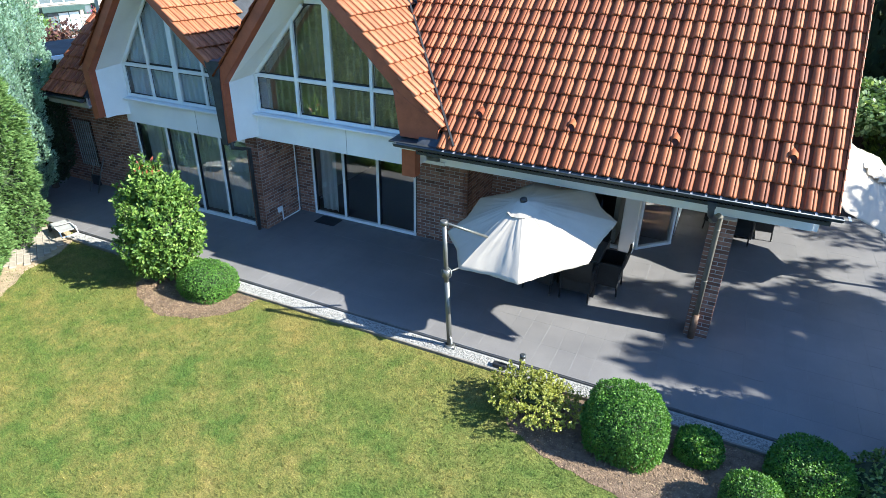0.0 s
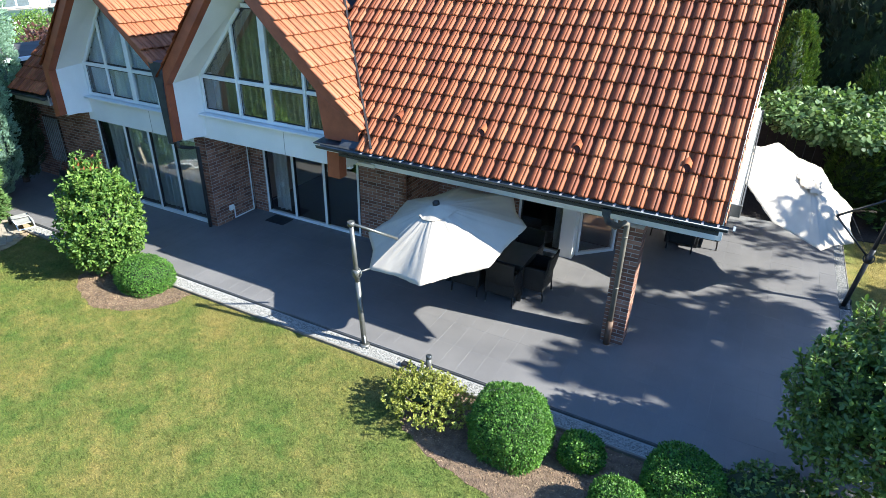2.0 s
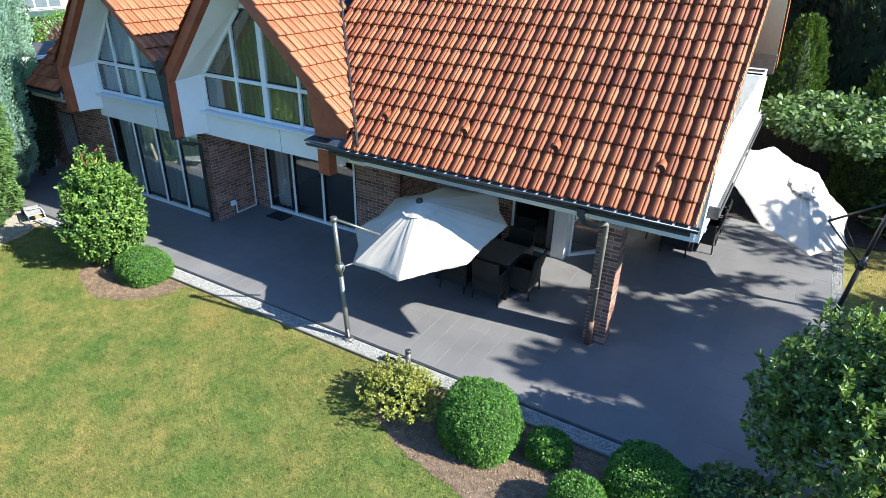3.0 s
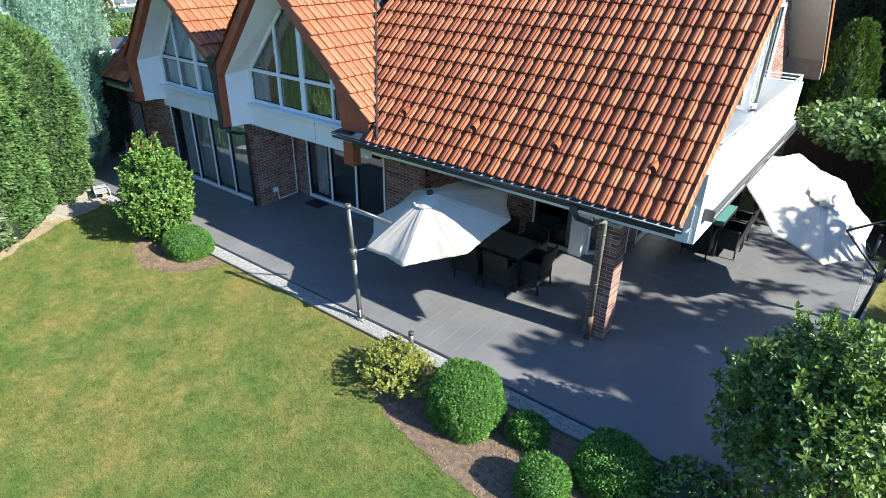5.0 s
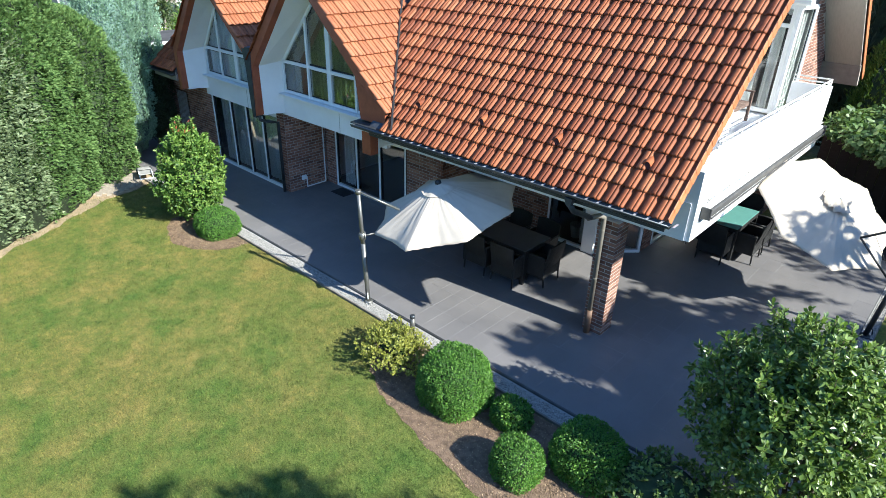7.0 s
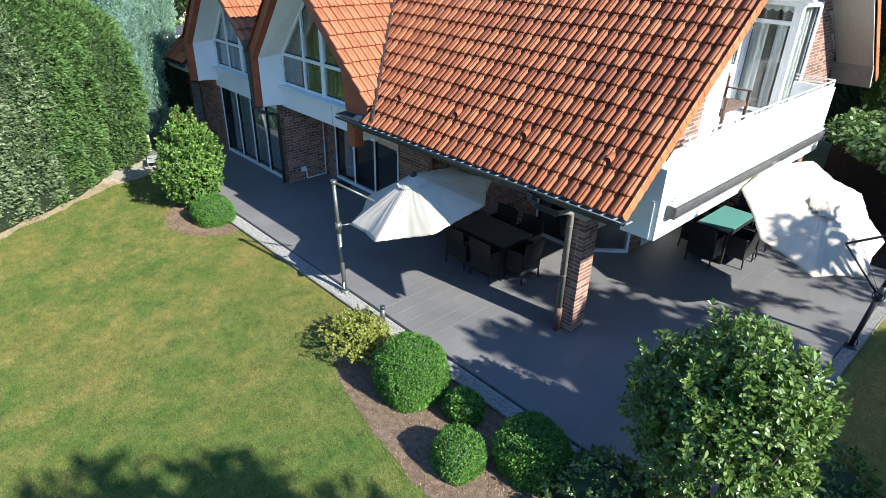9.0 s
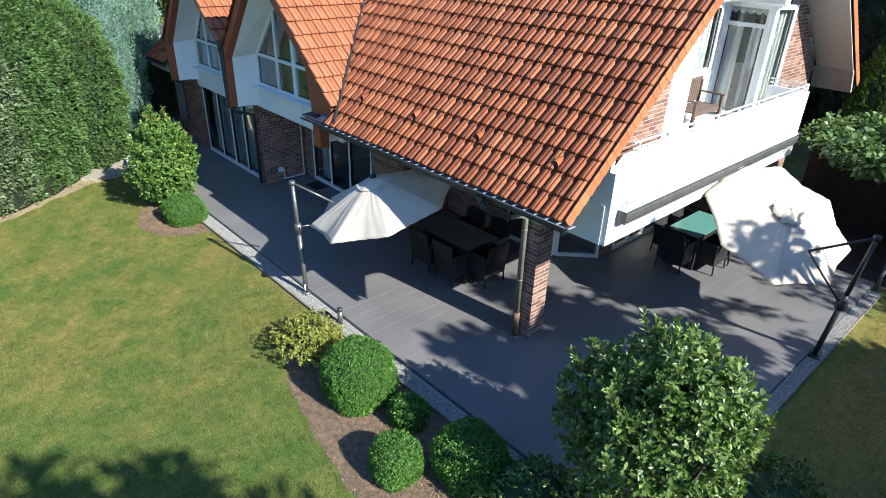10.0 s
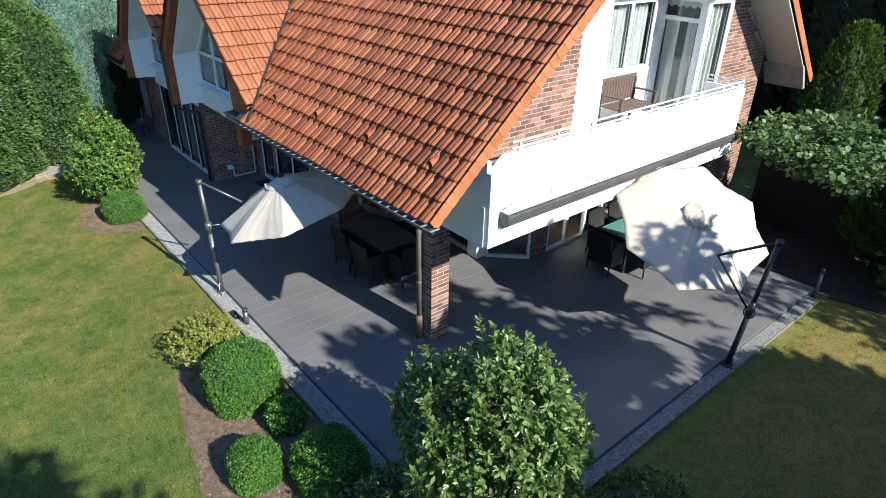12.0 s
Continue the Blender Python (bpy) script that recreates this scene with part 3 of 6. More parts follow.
# vent tiles
# maroon for the discs that stand in for shade inside the vents
M_VENT = plain("dark maroon vent shade", (0.075, 0.022, 0.016), 0.9, vary=0.3)
for x in (-3.83, -2.33, -0.83, 0.67):
    p = Vector((x, 8.88, roof_z(8.88) + 0.10))
    M = Matrix.Translation(p) @ Matrix((Vector((1, 0, 0)), SL, Vector((1, 0, 0)).cross(SL))).transposed().to_4x4()
    bm = bmesh.new()
    arch = [(math.cos(q), math.sin(q)) for q in [math.pi * k / 8 for k in range(9)]]
    rings = [[bm.verts.new(M @ Vector((c * w, y + sl * sn, sn * h))) for c, sn in arch] for y, w, h, sl in ((-0.085, 0.074, 0.075, 0.085), (-0.085, 0.060, 0.062, 0.085), (0.05, 0.05, 0.05, 0.0), (0.06, 0.068, 0.066, 0.0))]
    tail = bm.verts.new(M @ Vector((0, 0.16, 0.0)))
    for i, j in ((0, 1), (1, 2), (0, 3)):
        for k in range(8):
            bm.faces.new((rings[i][k], rings[i][k + 1], rings[j][k + 1], rings[j][k])).smooth = True
    for k in range(8):
        bm.faces.new((rings[3][k], rings[3][k + 1], tail)).smooth = True
    v = part("vent_tile", bm, M_TILE, main_roof, "hooded roof vent tile")
    # flat dark disc in the mouth, painted as the shade of the hole
    bm = bmesh.new()
    bm.faces.new([bm.verts.new(M @ Vector((c * 0.060, -0.083 + 0.085 * sn, sn * 0.060))) for c, sn in arch])
    part("vent_shade", bm, M_VENT, v, "vent opening, its shade painted dark maroon")
# verge tiles along both rakes of the east gable
bm = bmesh.new()
rows = []
for y, dz, dx in ((0.0, 0.008, 0.007), (0.05, 0.006, 0.005), (0.12, 0.002, 0.003), (0.19, -0.004, 0.0)):
    lip = -0.145 + 0.012 * (y / 0.19) ** 2
    rows.append([bm.verts.new((x + (dx if x > 0.07 else 0), y + (nose if y < 0.1 else 0), z)) for x, z, nose in ((0.078, 0.0, 0.02), (0.078, 0.010 + dz, 0.0), (0.088, 0.016 + dz, -0.012), (0.097, 0.010 + dz, -0.018), (0.10, -0.006 + dz, -0.022), (0.10, (lip - 0.006) / 2, -0.026), (0.10, lip, 0.012), (0.085, lip, 0.012))])
for i in range(3):
    for k in range(7):
        bm.faces.new((rows[i][k], rows[i + 1][k], rows[i + 1][k + 1], rows[i][k + 1]))
bm.faces.new(rows[0])
bm.faces.new(rows[-1][::-1])
bmesh.ops.recalc_face_normals(bm, faces=bm.faces)
VERGE_ME = mesh_of("verge_tile", bm, M_VERGE)
for r in range(47):
    for side in (0, 1):
        V = SL if not side else Vector((0, -1, 0.885)).normalized()
        U = Vector((1, 0, 0))
        o = Vector((1.208, 8.36, 2.86)) if not side else Vector((1.208, 19.33, roof_z(19.33) + 0.06))
        p = o + V * (r * TR / 2)
        N = U.cross(V) if not side else -U.cross(V)
        Mx = Matrix((U, V, N)).transposed().to_4x4()
        t = new("verge_tile", VERGE_ME)
        t.parent = main_roof
        t.matrix_world = Matrix.Translation(p) @ Mx

# ----- the two gables -----
def gable(IN, OUT, xs, z_low, z_mid, head, last):
    """A gable front: IN and OUT are the edges of its barge boards, xs the window bars, head the slanted window top."""
    g = hpart("gable", bmesh.new(), M_WHITE, "white gable front with terracotta barge boards")
    # barge boards
    boards = [[IN[0], IN[1], OUT[1], OUT[0]], [IN[1], IN[2], OUT[2], OUT[1]], [IN[2], IN[3], OUT[3], OUT[2]]]
    if last:
        boards.append([IN[3], OUT[3], (OUT[3][0] - 0.02, 2.86), (IN[4][0], 2.86)])
    for poly in boards:
        bm = bmesh.new()
        prism(bm, [(x, 8.52, z) for x, z in poly], (0, 0.17, 0))
        bevelled(bm, 0.006)
        part("barge_board", bm, M_BARGE, g)
    # white lining, drawn in from the barge board to the smaller window behind it
    yw = 9.26
    back = [(xs[0] - 0.03, IN[0][1] - 0.05), (xs[0] - 0.03, z_mid + 0.01), (IN[2][0], head(IN[2][0], False) + 0.03), (IN[3][0], head(IN[3][0], False) + 0.03), (IN[4][0], 2.2)]
    front = [IN[0], IN[1], IN[2], IN[3], (IN[4][0], 2.2)]
    for k in range(4):
        a, b, c, d = front[k], front[k + 1], back[k + 1], back[k]
        w = Vector((b[0] - a[0], 0, b[1] - a[1]))
        n = Vector((-w.z, 0, w.x)).normalized() * 0.10
        q = [Vector((a[0], 8.69, a[1])), Vector((b[0], 8.69, b[1])), Vector((c[0], yw + 0.06, c[1])), Vector((d[0], yw + 0.06, d[1]))]
        bm = bmesh.new()
        lo = [bm.verts.new(p) for p in q]
        hi = [bm.verts.new(p + n) for p in q]
        bm.faces.new(lo)
        bm.faces.new(hi[::-1])
        for m in range(4):
            bm.faces.new((lo[m], hi[m], hi[(m + 1) % 4], lo[(m + 1) % 4]))
        bmesh.ops.recalc_face_normals(bm, faces=bm.faces)
        part("lining", bm, M_WHITE, g)
    # spandrel band under the window
    x0, x1 = IN[0][0], IN[4][0]
    nbox("spandrel", x0, x1, 9.20, 9.30, 2.09 if last else 1.93, z_low - 0.05, M_WHITE, g)
    xj = (x0 + x1) / 2 + 0.35
    nbox("spandrel_joint", xj - 0.004, xj + 0.004, 9.196, 9.2, 2.10 if last else 1.94, z_low - 0.07, M_STONE, g)
    nbox("wing_floor", x0 - 0.1, x0 + 0.02, 8.69, 9.3, IN[0][1] - 0.03, IN[0][1], M_WHITE, g)
    # roof planes of the gable
    (xl, zl), (xa, za), (xr, zr) = OUT[1], OUT[2], OUT[3]
    bm = bmesh.new()
    prism(bm, [(xa, 8.56, za), (xr, 8.56, zr), (xr, 8.56, zr - 0.1), (xa, 8.56, za - 0.12)], (0, 3.44, 0))
    prism(bm, [(xa, 8.56, za), (xl, 8.56, zl), (xl, 8.56, zl - 0.1), (xa, 8.56, za - 0.12)], (0, 3.44, 0))
    gr = hpart("gable_roof", bm, M_LEAD, "orange pantile gable roof, sunlight in its east tile colour")
    V = Vector((xa - xr, 0, za - zr)).normalized()
    Lr = math.hypot(xa - xr, za - zr)
    # sun-facing slope: tiles with the sunlight in their paler colour
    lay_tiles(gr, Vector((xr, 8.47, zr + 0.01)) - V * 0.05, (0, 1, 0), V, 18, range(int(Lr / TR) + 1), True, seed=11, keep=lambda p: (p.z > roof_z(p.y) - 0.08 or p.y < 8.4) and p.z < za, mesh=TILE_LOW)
    V = Vector((xa - xl, 0, za - zl)).normalized()
    lay_tiles(gr, Vector((xl, 8.47 + 18 * TW, zl + 0.01)), (0, -1, 0), V, 18, range(int(math.hypot(xa - xl, za - zl) / TR)), False, seed=12)
    bm = bmesh.new()
    for i in range(9):
        tube(bm, [(xa, 8.46 + i * 0.38, za - 0.02), (xa, 8.46 + i * 0.38 + 0.40, za - 0.01)], [0.085, 0.075], 10)
    part("ridge_tiles", bm, M_VERGE, gr, kind="stuff")
    # window: bars and panes
    w = hpart("gable_window", bmesh.new(), M_FRAME, "white-framed gable window with slanted head")

    def bar(p, q, wd, dp=0.07):
        p, q = Vector((p[0], yw, p[1])), Vector((q[0], yw, q[1]))
        d = (q - p)
        ang = math.atan2(d.z, d.x)
        bm = bmesh.new()
        obox(bm, Matrix.Translation((p + q) / 2) @ Matrix.Rotation(-ang, 4, "Y"), d.length + 0.03, dp, wd)
        bevelled(bm, 0.008)
        part("window_bar", bm, M_FRAME, w)
    bar((xs[0], z_low), (xs[4], z_low), 0.07)
    bar((xs[0], z_mid), (xs[4], z_mid), 0.075)
    for i, x in enumerate(xs):
        bar((x, z_low), (x, max(head(x), z_mid)), 0.14 if i == 2 else 0.065, 0.08)
    steps = [xs[0] + (xs[4] - xs[0]) * k / 40 for k in range(41)]
    kinks = [xs[0]] + [steps[k] for k in range(1, 40) if abs(head(steps[k - 1]) + head(steps[k + 1]) - 2 * head(steps[k])) > 0.01] + [xs[4]]
    for a, b in zip(kinks, kinks[1:]):
        if b - a > 0.12:
            bar((a, head(a)), (b, head(b)), 0.075)
    for i in range(4):
        a, b = xs[i], xs[i + 1]
        for lo in (True, False):
            bm = bmesh.new()
            if lo:
                pts = [(a, z_low + 0.02), (b, z_low + 0.02), (b, z_mid - 0.02), (a, z_mid - 0.02)]
            else:
                k = [a + (b - a) * j / 6 for j in range(7)]
                pts = [(a, z_mid + 0.02), (b, z_mid + 0.02)] + [(x, max(head(x), z_mid + 0.03)) for x in k[::-1]]
            prism(bm, [(x, yw + 0.005, z) for x, z in pts], (0, 0.012, 0))
            p = part("pane", bm, M_GLASS if last else M_CLEAR, w)
            p.visible_shadow = False
            # dark rubber seal round the pane
            q = [Vector((x, yw - 0.001, z)) for x, z in pts]
            mid = sum(q, Vector()) / len(q)
            bm = bmesh.new()
            o = [bm.verts.new(mid + (v - mid) * 0.985) for v in q]
            i2 = [bm.verts.new(v + (mid - v).normalized() * 0.065) for v in q]
            for k in range(len(q)):
                bm.faces.new((o[k], o[(k + 1) % len(q)], i2[(k + 1) % len(q)], i2[k]))
            part("seal", bm, M_BLACK, w)
    # pleated curtain behind the glass
    bm = bmesh.new()
    row = []
    for k in range(150):
        x = xs[0] + 0.02 + (xs[4] - xs[0] - 0.04) * k / 149
        y = yw + (0.26 if last else 0.12) + 0.035 * math.sin(k * 0.95) + 0.015 * math.sin(k * 0.31)
        row.append((bm.verts.new((x, y, z_low - 0.06)), bm.verts.new((x, y, max(head(x), z_mid) + 0.10))))
    for k in range(149):
        bm.faces.new((row[k][0], row[k + 1][0], row[k + 1][1], row[k][1])).smooth = True
    part("curtain", bm, M_DRAPE if last else M_VOILE, w, "olive beige pleated drape" if last else "pale bluish net curtain")
    nbox("sill", xs[0] - 0.06, xs[4] + 0.02, 9.08, 9.26, z_low - 0.08, z_low - 0.045, M_FRAME, w, bev=0.006)
    return g


gable([(-12.70, 2.15), (-12.70, 3.15), (-11.05, 5.12), (-9.19, 3.46), (-9.05, 2.60)], [(-12.87, 2.10), (-12.88, 3.25), (-11.05, 5.36), (-9.25, 3.68)],
      [-12.50, -11.72, -10.93, -10.15, -9.12], 2.55, 3.235, lambda x, cap=True: min(3.235 + (x + 12.50) * 1.32, 5.12 - (x + 11.07) * 0.90, 4.85 if cap else 9.0), False)
gable([(-8.93, 2.17), (-8.93, 3.30), (-7.10, 5.42), (-5.25, 3.66), (-5.12, 2.60)], [(-9.10, 2.10), (-9.11, 3.42), (-7.08, 5.72), (-4.40, 3.12)],
      [-8.76, -7.76, -7.0, -6.09, -5.2], 2.68, 3.38, lambda x, cap=True: min(3.38 + (x + 8.76) * 1.066, 5.33 - (x + 7.04) * 0.95, 4.79 if cap else 9.0), True)
# lead-lined valley box between the gables, its hopper and pipe
bm = bmesh.new()
prism(bm, [(-9.30, 8.50, 3.72), (-8.93, 8.50, 3.72), (-8.98, 8.50, 3.3), (-9.02, 8.50, 2.10), (-9.14, 8.50, 2.10), (-9.20, 8.50, 3.3)], (0, 0.5, 0))
hpart("valley_flashing", bm, M_LEAD, "dark lead valley lining between gables")
bm = bmesh.new()
tube(bm, [(-9.02, 8.62, 2.2), (-9.02, 8.62, 2.02), (-9.06, 8.95, 1.90), (-9.06, 9.12, 1.86), (-9.06, 9.12, 0.0)], 0.04)
hpart("downpipe", bm, M_LEAD, "dark downpipe on brick pier")
# valley strip against the main roof
bm = bmesh.new()
a, b = Vector((-4.05, 8.36, 2.88)), Vector((-7.02, 11.62, roof_z(11.62) + 0.10))
d = (b - a).normalized()
sd = d.cross(Vector((0.25, -0.6, 0.75))).normalized() * 0.016
up = sd.cross(d).normalized() * 0.04
prism(bm, [a - sd, a + sd, a + sd + up, a - sd + up], b - a)
hpart("valley_gutter", bm, M_VALLEY, "dark valley flashing")
# zinc gutter, box end, hopper and downpipe at the pillar
def gutter(x0, x1, y, z, r=0.075):
    bm = bmesh.new()
    seg = 10
    rings = []
    for x in (x0, x1):
        o = [bm.verts.new((x, y + r * math.cos(a), z + r * math.sin(a))) for a in [math.pi + math.pi * k / seg for k in range(seg + 1)]]
        i = [bm.verts.new((x, y + (r - 0.006) * math.cos(a), z + (r - 0.006) * math.sin(a))) for a in [math.pi + math.pi * k / seg for k in range(seg + 1)]]
        rings.append((o, i))
    for k in range(seg):
        bm.faces.new((rings[0][0][k], rings[1][0][k], rings[1][0][k + 1], rings[0][0][k + 1]))
        bm.faces.new((rings[0][1][k + 1], rings[1][1][k + 1], rings[1][1][k], rings[0][1][k]))
    for e in rings:
        bm.faces.new(e[0])
    for s in (0, seg):
        bm.faces.new((rings[0][0][s], rings[1][0][s], rings[1][1][s], rings[0][1][s]))
    tube(bm, [(x0, y - r, z), (x1, y - r, z)], 0.011, 6)
    return hpart("gutter", bm, M_ZINC, "half-round zinc eaves gutter")


gut = gutter(-5.10, 1.36, 8.30, 2.808, 0.060)
for i in range(31):
    x = -4.20 + i * 0.1875
    nbox("gutter_clip", x - 0.014, x + 0.014, 8.236, 8.385, 2.810, 2.819, M_CLIP, gut)
gutter(-14.36, -13.0, 8.42, 2.54)
nbox("soffit", -14.25, -12.95, 8.52, 9.3, 2.34, 2.38, M_EAVES, house, "dark eaves soffit")
nbox("fascia", -14.28, -12.95, 8.50, 8.52, 2.34, 2.56, M_EAVES, house, "dark eaves fascia")
bm = bmesh.new()
prism(bm, [(-5.25, 8.36, 2.79), (-4.3, 8.36, 2.79), (-4.3, 9.0, 2.86), (-5.2, 9.0, 2.86)], (0, 0, 0.02))
hpart("flashing", bm, M_ZINC, "grey zinc flashing at the eaves end")
nbox("eaves_post", -5.08, -4.83, 8.5, 8.70, 2.18, 2.78, M_BARGE, house, "terracotta eaves post")
bm = bmesh.new()
prism(bm, [(-0.22, 8.25, 2.745), (-0.10, 8.25, 2.745), (-0.11, 8.25, 2.66), (-0.14, 8.25, 2.62), (-0.18, 8.25, 2.62), (-0.21, 8.25, 2.66)], (0, 0.10, 0))
tube(bm, [(-0.16, 8.30, 2.64), (-0.15, 8.42, 2.50), (-0.08, 8.86, 2.27)], 0.045)
hpart("rain_hopper", bm, M_LEAD, "dark zinc rainwater hopper")
bm = bmesh.new()
tube(bm, [(-0.12, 8.85, 2.25), (-0.03, 9.08, 2.25), (0.0, 9.16, 2.20), (0.0, 9.17, 2.1), (0.0, 9.17, 0.42)], 0.042, 12)
tube(bm, [(0.0, 9.17, 2.0), (0.0, 9.17, 1.98)], 0.046, 12)
tube(bm, [(0.0, 9.17, 1.1), (0.0, 9.17, 1.08)], 0.046, 12)
dp = hpart("downpipe", bm, M_PIPE, "grey downpipe with brown standpipe")
bm = bmesh.new()
tube(bm, [(0.0, 9.17, 0.46), (0.0, 9.17, 0.0)], 0.055, 12)
part("standpipe", bm, M_RUST, dp, "rust-brown standpipe")


# ----- patio doors -----
def patio_door(name, o, u, widths, height, label, curtain=()):
    """Full-height glazing from o along u; widths are those of the panes."""
    o, u = Vector(o), Vector(u).normalized()
    R = Matrix((u, Vector((0, 0, 1)).cross(u), Vector((0, 0, 1)))).transposed().to_4x4()
    M = Matrix.Translation(o) @ R
    total = sum(widths)
    bm = bmesh.new()
    obox(bm, M @ pose(total / 2, 0, 0.03), total, 0.09, 0.06)
    d = hpart(name, bm, M_FRAME, label)
    bm = bmesh.new()
    obox(bm, M @ pose(total / 2, 0, height - 0.04), total, 0.09, 0.08)
    part("head", bm, M_FRAME, d)
    edges = [0.0]
    for w in widths:
        edges.append(edges[-1] + w)
    for i, e in enumerate(edges):
        wd = 0.07 * (0.8 if i in (0, len(edges) - 1) else 1.0)
        x = min(max(e, wd / 2), total - wd / 2)
        bm = bmesh.new()
        obox(bm, M @ pose(x, 0, height / 2), wd, 0.085, height - 0.02)
        bevelled(bm, 0.006)
        part("stile", bm, M_FRAME, d)
        bm = bmesh.new()
        obox(bm, M @ pose(x + wd * 0.62, 0.0, height / 2), 0.014, 0.07, height - 0.15)
        part("seal", bm, M_BLACK, d)
    for i, w in enumerate(widths):
        bm = bmesh.new()
        obox(bm, M @ pose(edges[i] + w / 2, 0.01, height / 2), w - 0.03, 0.014, height - 0.1)
        p = part("pane", bm, M_GLASS, d)
        p.visible_shadow = False
    for a, b, cloth in curtain:
        bm = bmesh.new()
        n = int((b - a) / 0.03)
        row = []
        for k in range(n + 1):
            x = a + (b - a) * k / n
            y = 0.22 + 0.035 * math.sin(k * 1.3) + 0.012 * math.sin(k * 3.1)
            row.append((bm.verts.new(M @ Vector((x, y, 0.04))), bm.verts.new(M @ Vector((x, y * 0.9 + 0.02, height - 0.05)))))
        for k in range(n):
            f = bm.faces.new((row[k][0], row[k + 1][0], row[k + 1][1], row[k][1]))
            f.smooth = True
        part("curtain", bm, cloth, d, "sheer curtain")
    return d


patio_door("patio_door", (-12.53, 9.27, 0), (1, 0, 0), (0.98, 0.80, 0.77, 0.83), 2.05, "four-pane white sliding patio door", curtain=((0.05, 0.5, M_CURTAIN), (0.55, 3.3, M_NET)))
patio_door("patio_door", (-8.50, 10.47, 0), (1, 0, 0), (0.85, 0.88, 0.94), 2.2, "three-pane white sliding patio door", curtain=((0.06, 0.5, M_CURTAIN),))
patio_door("porch_door", (-2.70, 11.90, 0), (1, 0, 0), (1.02,), 2.2, "glazed porch door with white frame")
patio_door("corner_door", (-1.42, 12.03, 0), (0.7, 0.7, 0), (0.92,), 2.25, "glazed corner door with white frame")
patio_door("east_door", (-0.78, 13.17, 0), (0, 1, 0), (0.62, 0.62, 0.62), 2.25, "white-framed glazed terrace doors")
nbox("corner_post", -1.72, -1.42, 11.78, 12.06, 0, 2.42, M_WHITE, house, "white painted corner post", bev=0.01)
# lintels over the openings
for a in ((-12.6, -9.2, 9.28, 9.36, 2.0, 2.2), (-2.8, -1.6, 11.87, 12.0, 2.2, 2.5), (-8.46, -5.8, 10.46, 10.56, 2.15, 2.65), (-0.84, -0.75, 13.1, 15.1, 2.25, 2.5)):
    bm = bmesh.new()
    box(bm, *a)
    hpart("lintel", bm, M_WHITE)

# rooms behind the glass
for nm, a, m in (
    ("room_floor", (-13.0, -0.9, 12.75, 18.2, 0.002, 0.02), M_PARQUET), ("room_floor", (-13.0, -9.1, 9.35, 12.75, 0.002, 0.02), M_PARQUET), ("room_floor", (-9.0, -4.75, 10.56, 12.75, 0.002, 0.02), M_PARQUET), ("room_floor", (-4.6, -1.8, 11.98, 12.75, 0.002, 0.02), M_PARQUET),
    ("room_wall", (-13.05, -0.9, 16.2, 16.3, 0.02, 2.35), M_PLASTER), ("room_wall", (-9.1, -9.0, 10.5, 16.2, 0.02, 2.35), M_PLASTER), ("room_wall", (-4.8, -4.7, 12.0, 16.2, 0.02, 2.35), M_PLASTER),
    ("room_wall", (-1.95, -1.85, 12.1, 16.2, 0.02, 2.35), M_PLASTER), ("upper_floor", (-13.6, -0.8, 9.4, 18.3, 2.36, 2.48), M_PLASTER), ("room_wall", (-13.0, -4.0, 11.9, 12.0, 2.5, 5.4), M_PLASTER),
):
    bm = bmesh.new()
    box(bm, *a)
    hpart(nm, bm, m)

M_AWNING = plain("dark grey awning cassette", (0.10, 0.097, 0.095), 0.5, metal=0.3, vary=0.2)
# ----- balcony -----
bm = bmesh.new()
box(bm, -0.7, 1.21, 9.49, 16.1, 2.46, 2.68)
balcony = hpart("balcony", bm, M_WHITE, "long white balcony under the east gable")
bm = bmesh.new()
prism(bm, [(1.21, 9.36, 2.16), (1.21, 16.12, 2.16), (1.21, 16.12, 3.46), (1.21, 9.62, 3.46), (1.21, 9.36, 3.25)], (0.09, 0, 0))
part("parapet", bm, M_WHITE, balcony, "white boarded balcony parapet")
nbox("parapet", 0.52, 1.21, 16.03, 16.12, 2.46, 3.46, M_WHITE, balcony)
nbox("end_panel", 0.3, 1.21, 9.36, 9.44, 2.62, 3.4, M_WHITE, balcony)
for z in (3.52, 3.60):
    bm = bmesh.new()
    tube(bm, [(1.26, 9.75, z), (1.26, 16.08, z), (0.52, 16.08, z)], 0.016, 8)
    part("rail", bm, M_WHITE, balcony)
for i in range(9):
    y = 9.9 + i * 0.77
    nbox("rail_post", 1.245, 1.275, y - 0.015, y + 0.015, 3.40, 3.60, M_WHITE, balcony)
bm = bmesh.new()
tube(bm, [(1.36, 9.6, 2.74), (1.36, 15.9, 2.74)], 0.014, 8)
for i in range(8):
    y = 9.75 + i * 0.85
    box(bm, 1.30, 1.37, y, y + 0.02, 2.72, 2.75)
part("flower_box_rail", bm, M_SOFFIT, balcony)
bm = bmesh.new()
box(bm, 1.305, 1.43, 9.58, 15.90, 2.50, 2.62)
bevelled(bm, 0.02, 2)
aw = part("awning_box", bm, M_AWNING, balcony, "grey retracted awning cassette")
nbox("front_bar", 1.445, 1.465, 9.60, 15.88, 2.505, 2.53, M_AWNING, aw)
nbox("hood", 1.303, 1.40, 9.57, 15.91, 2.623, 2.68, M_FRAME, aw, "pale awning hood", bev=0.025)
for y in (9.565, 15.915):
    nbox("end_cap", 1.303, 1.46, y - 0.012, y + 0.012, 2.49, 2.68, M_AWNING, aw, bev=0.008)
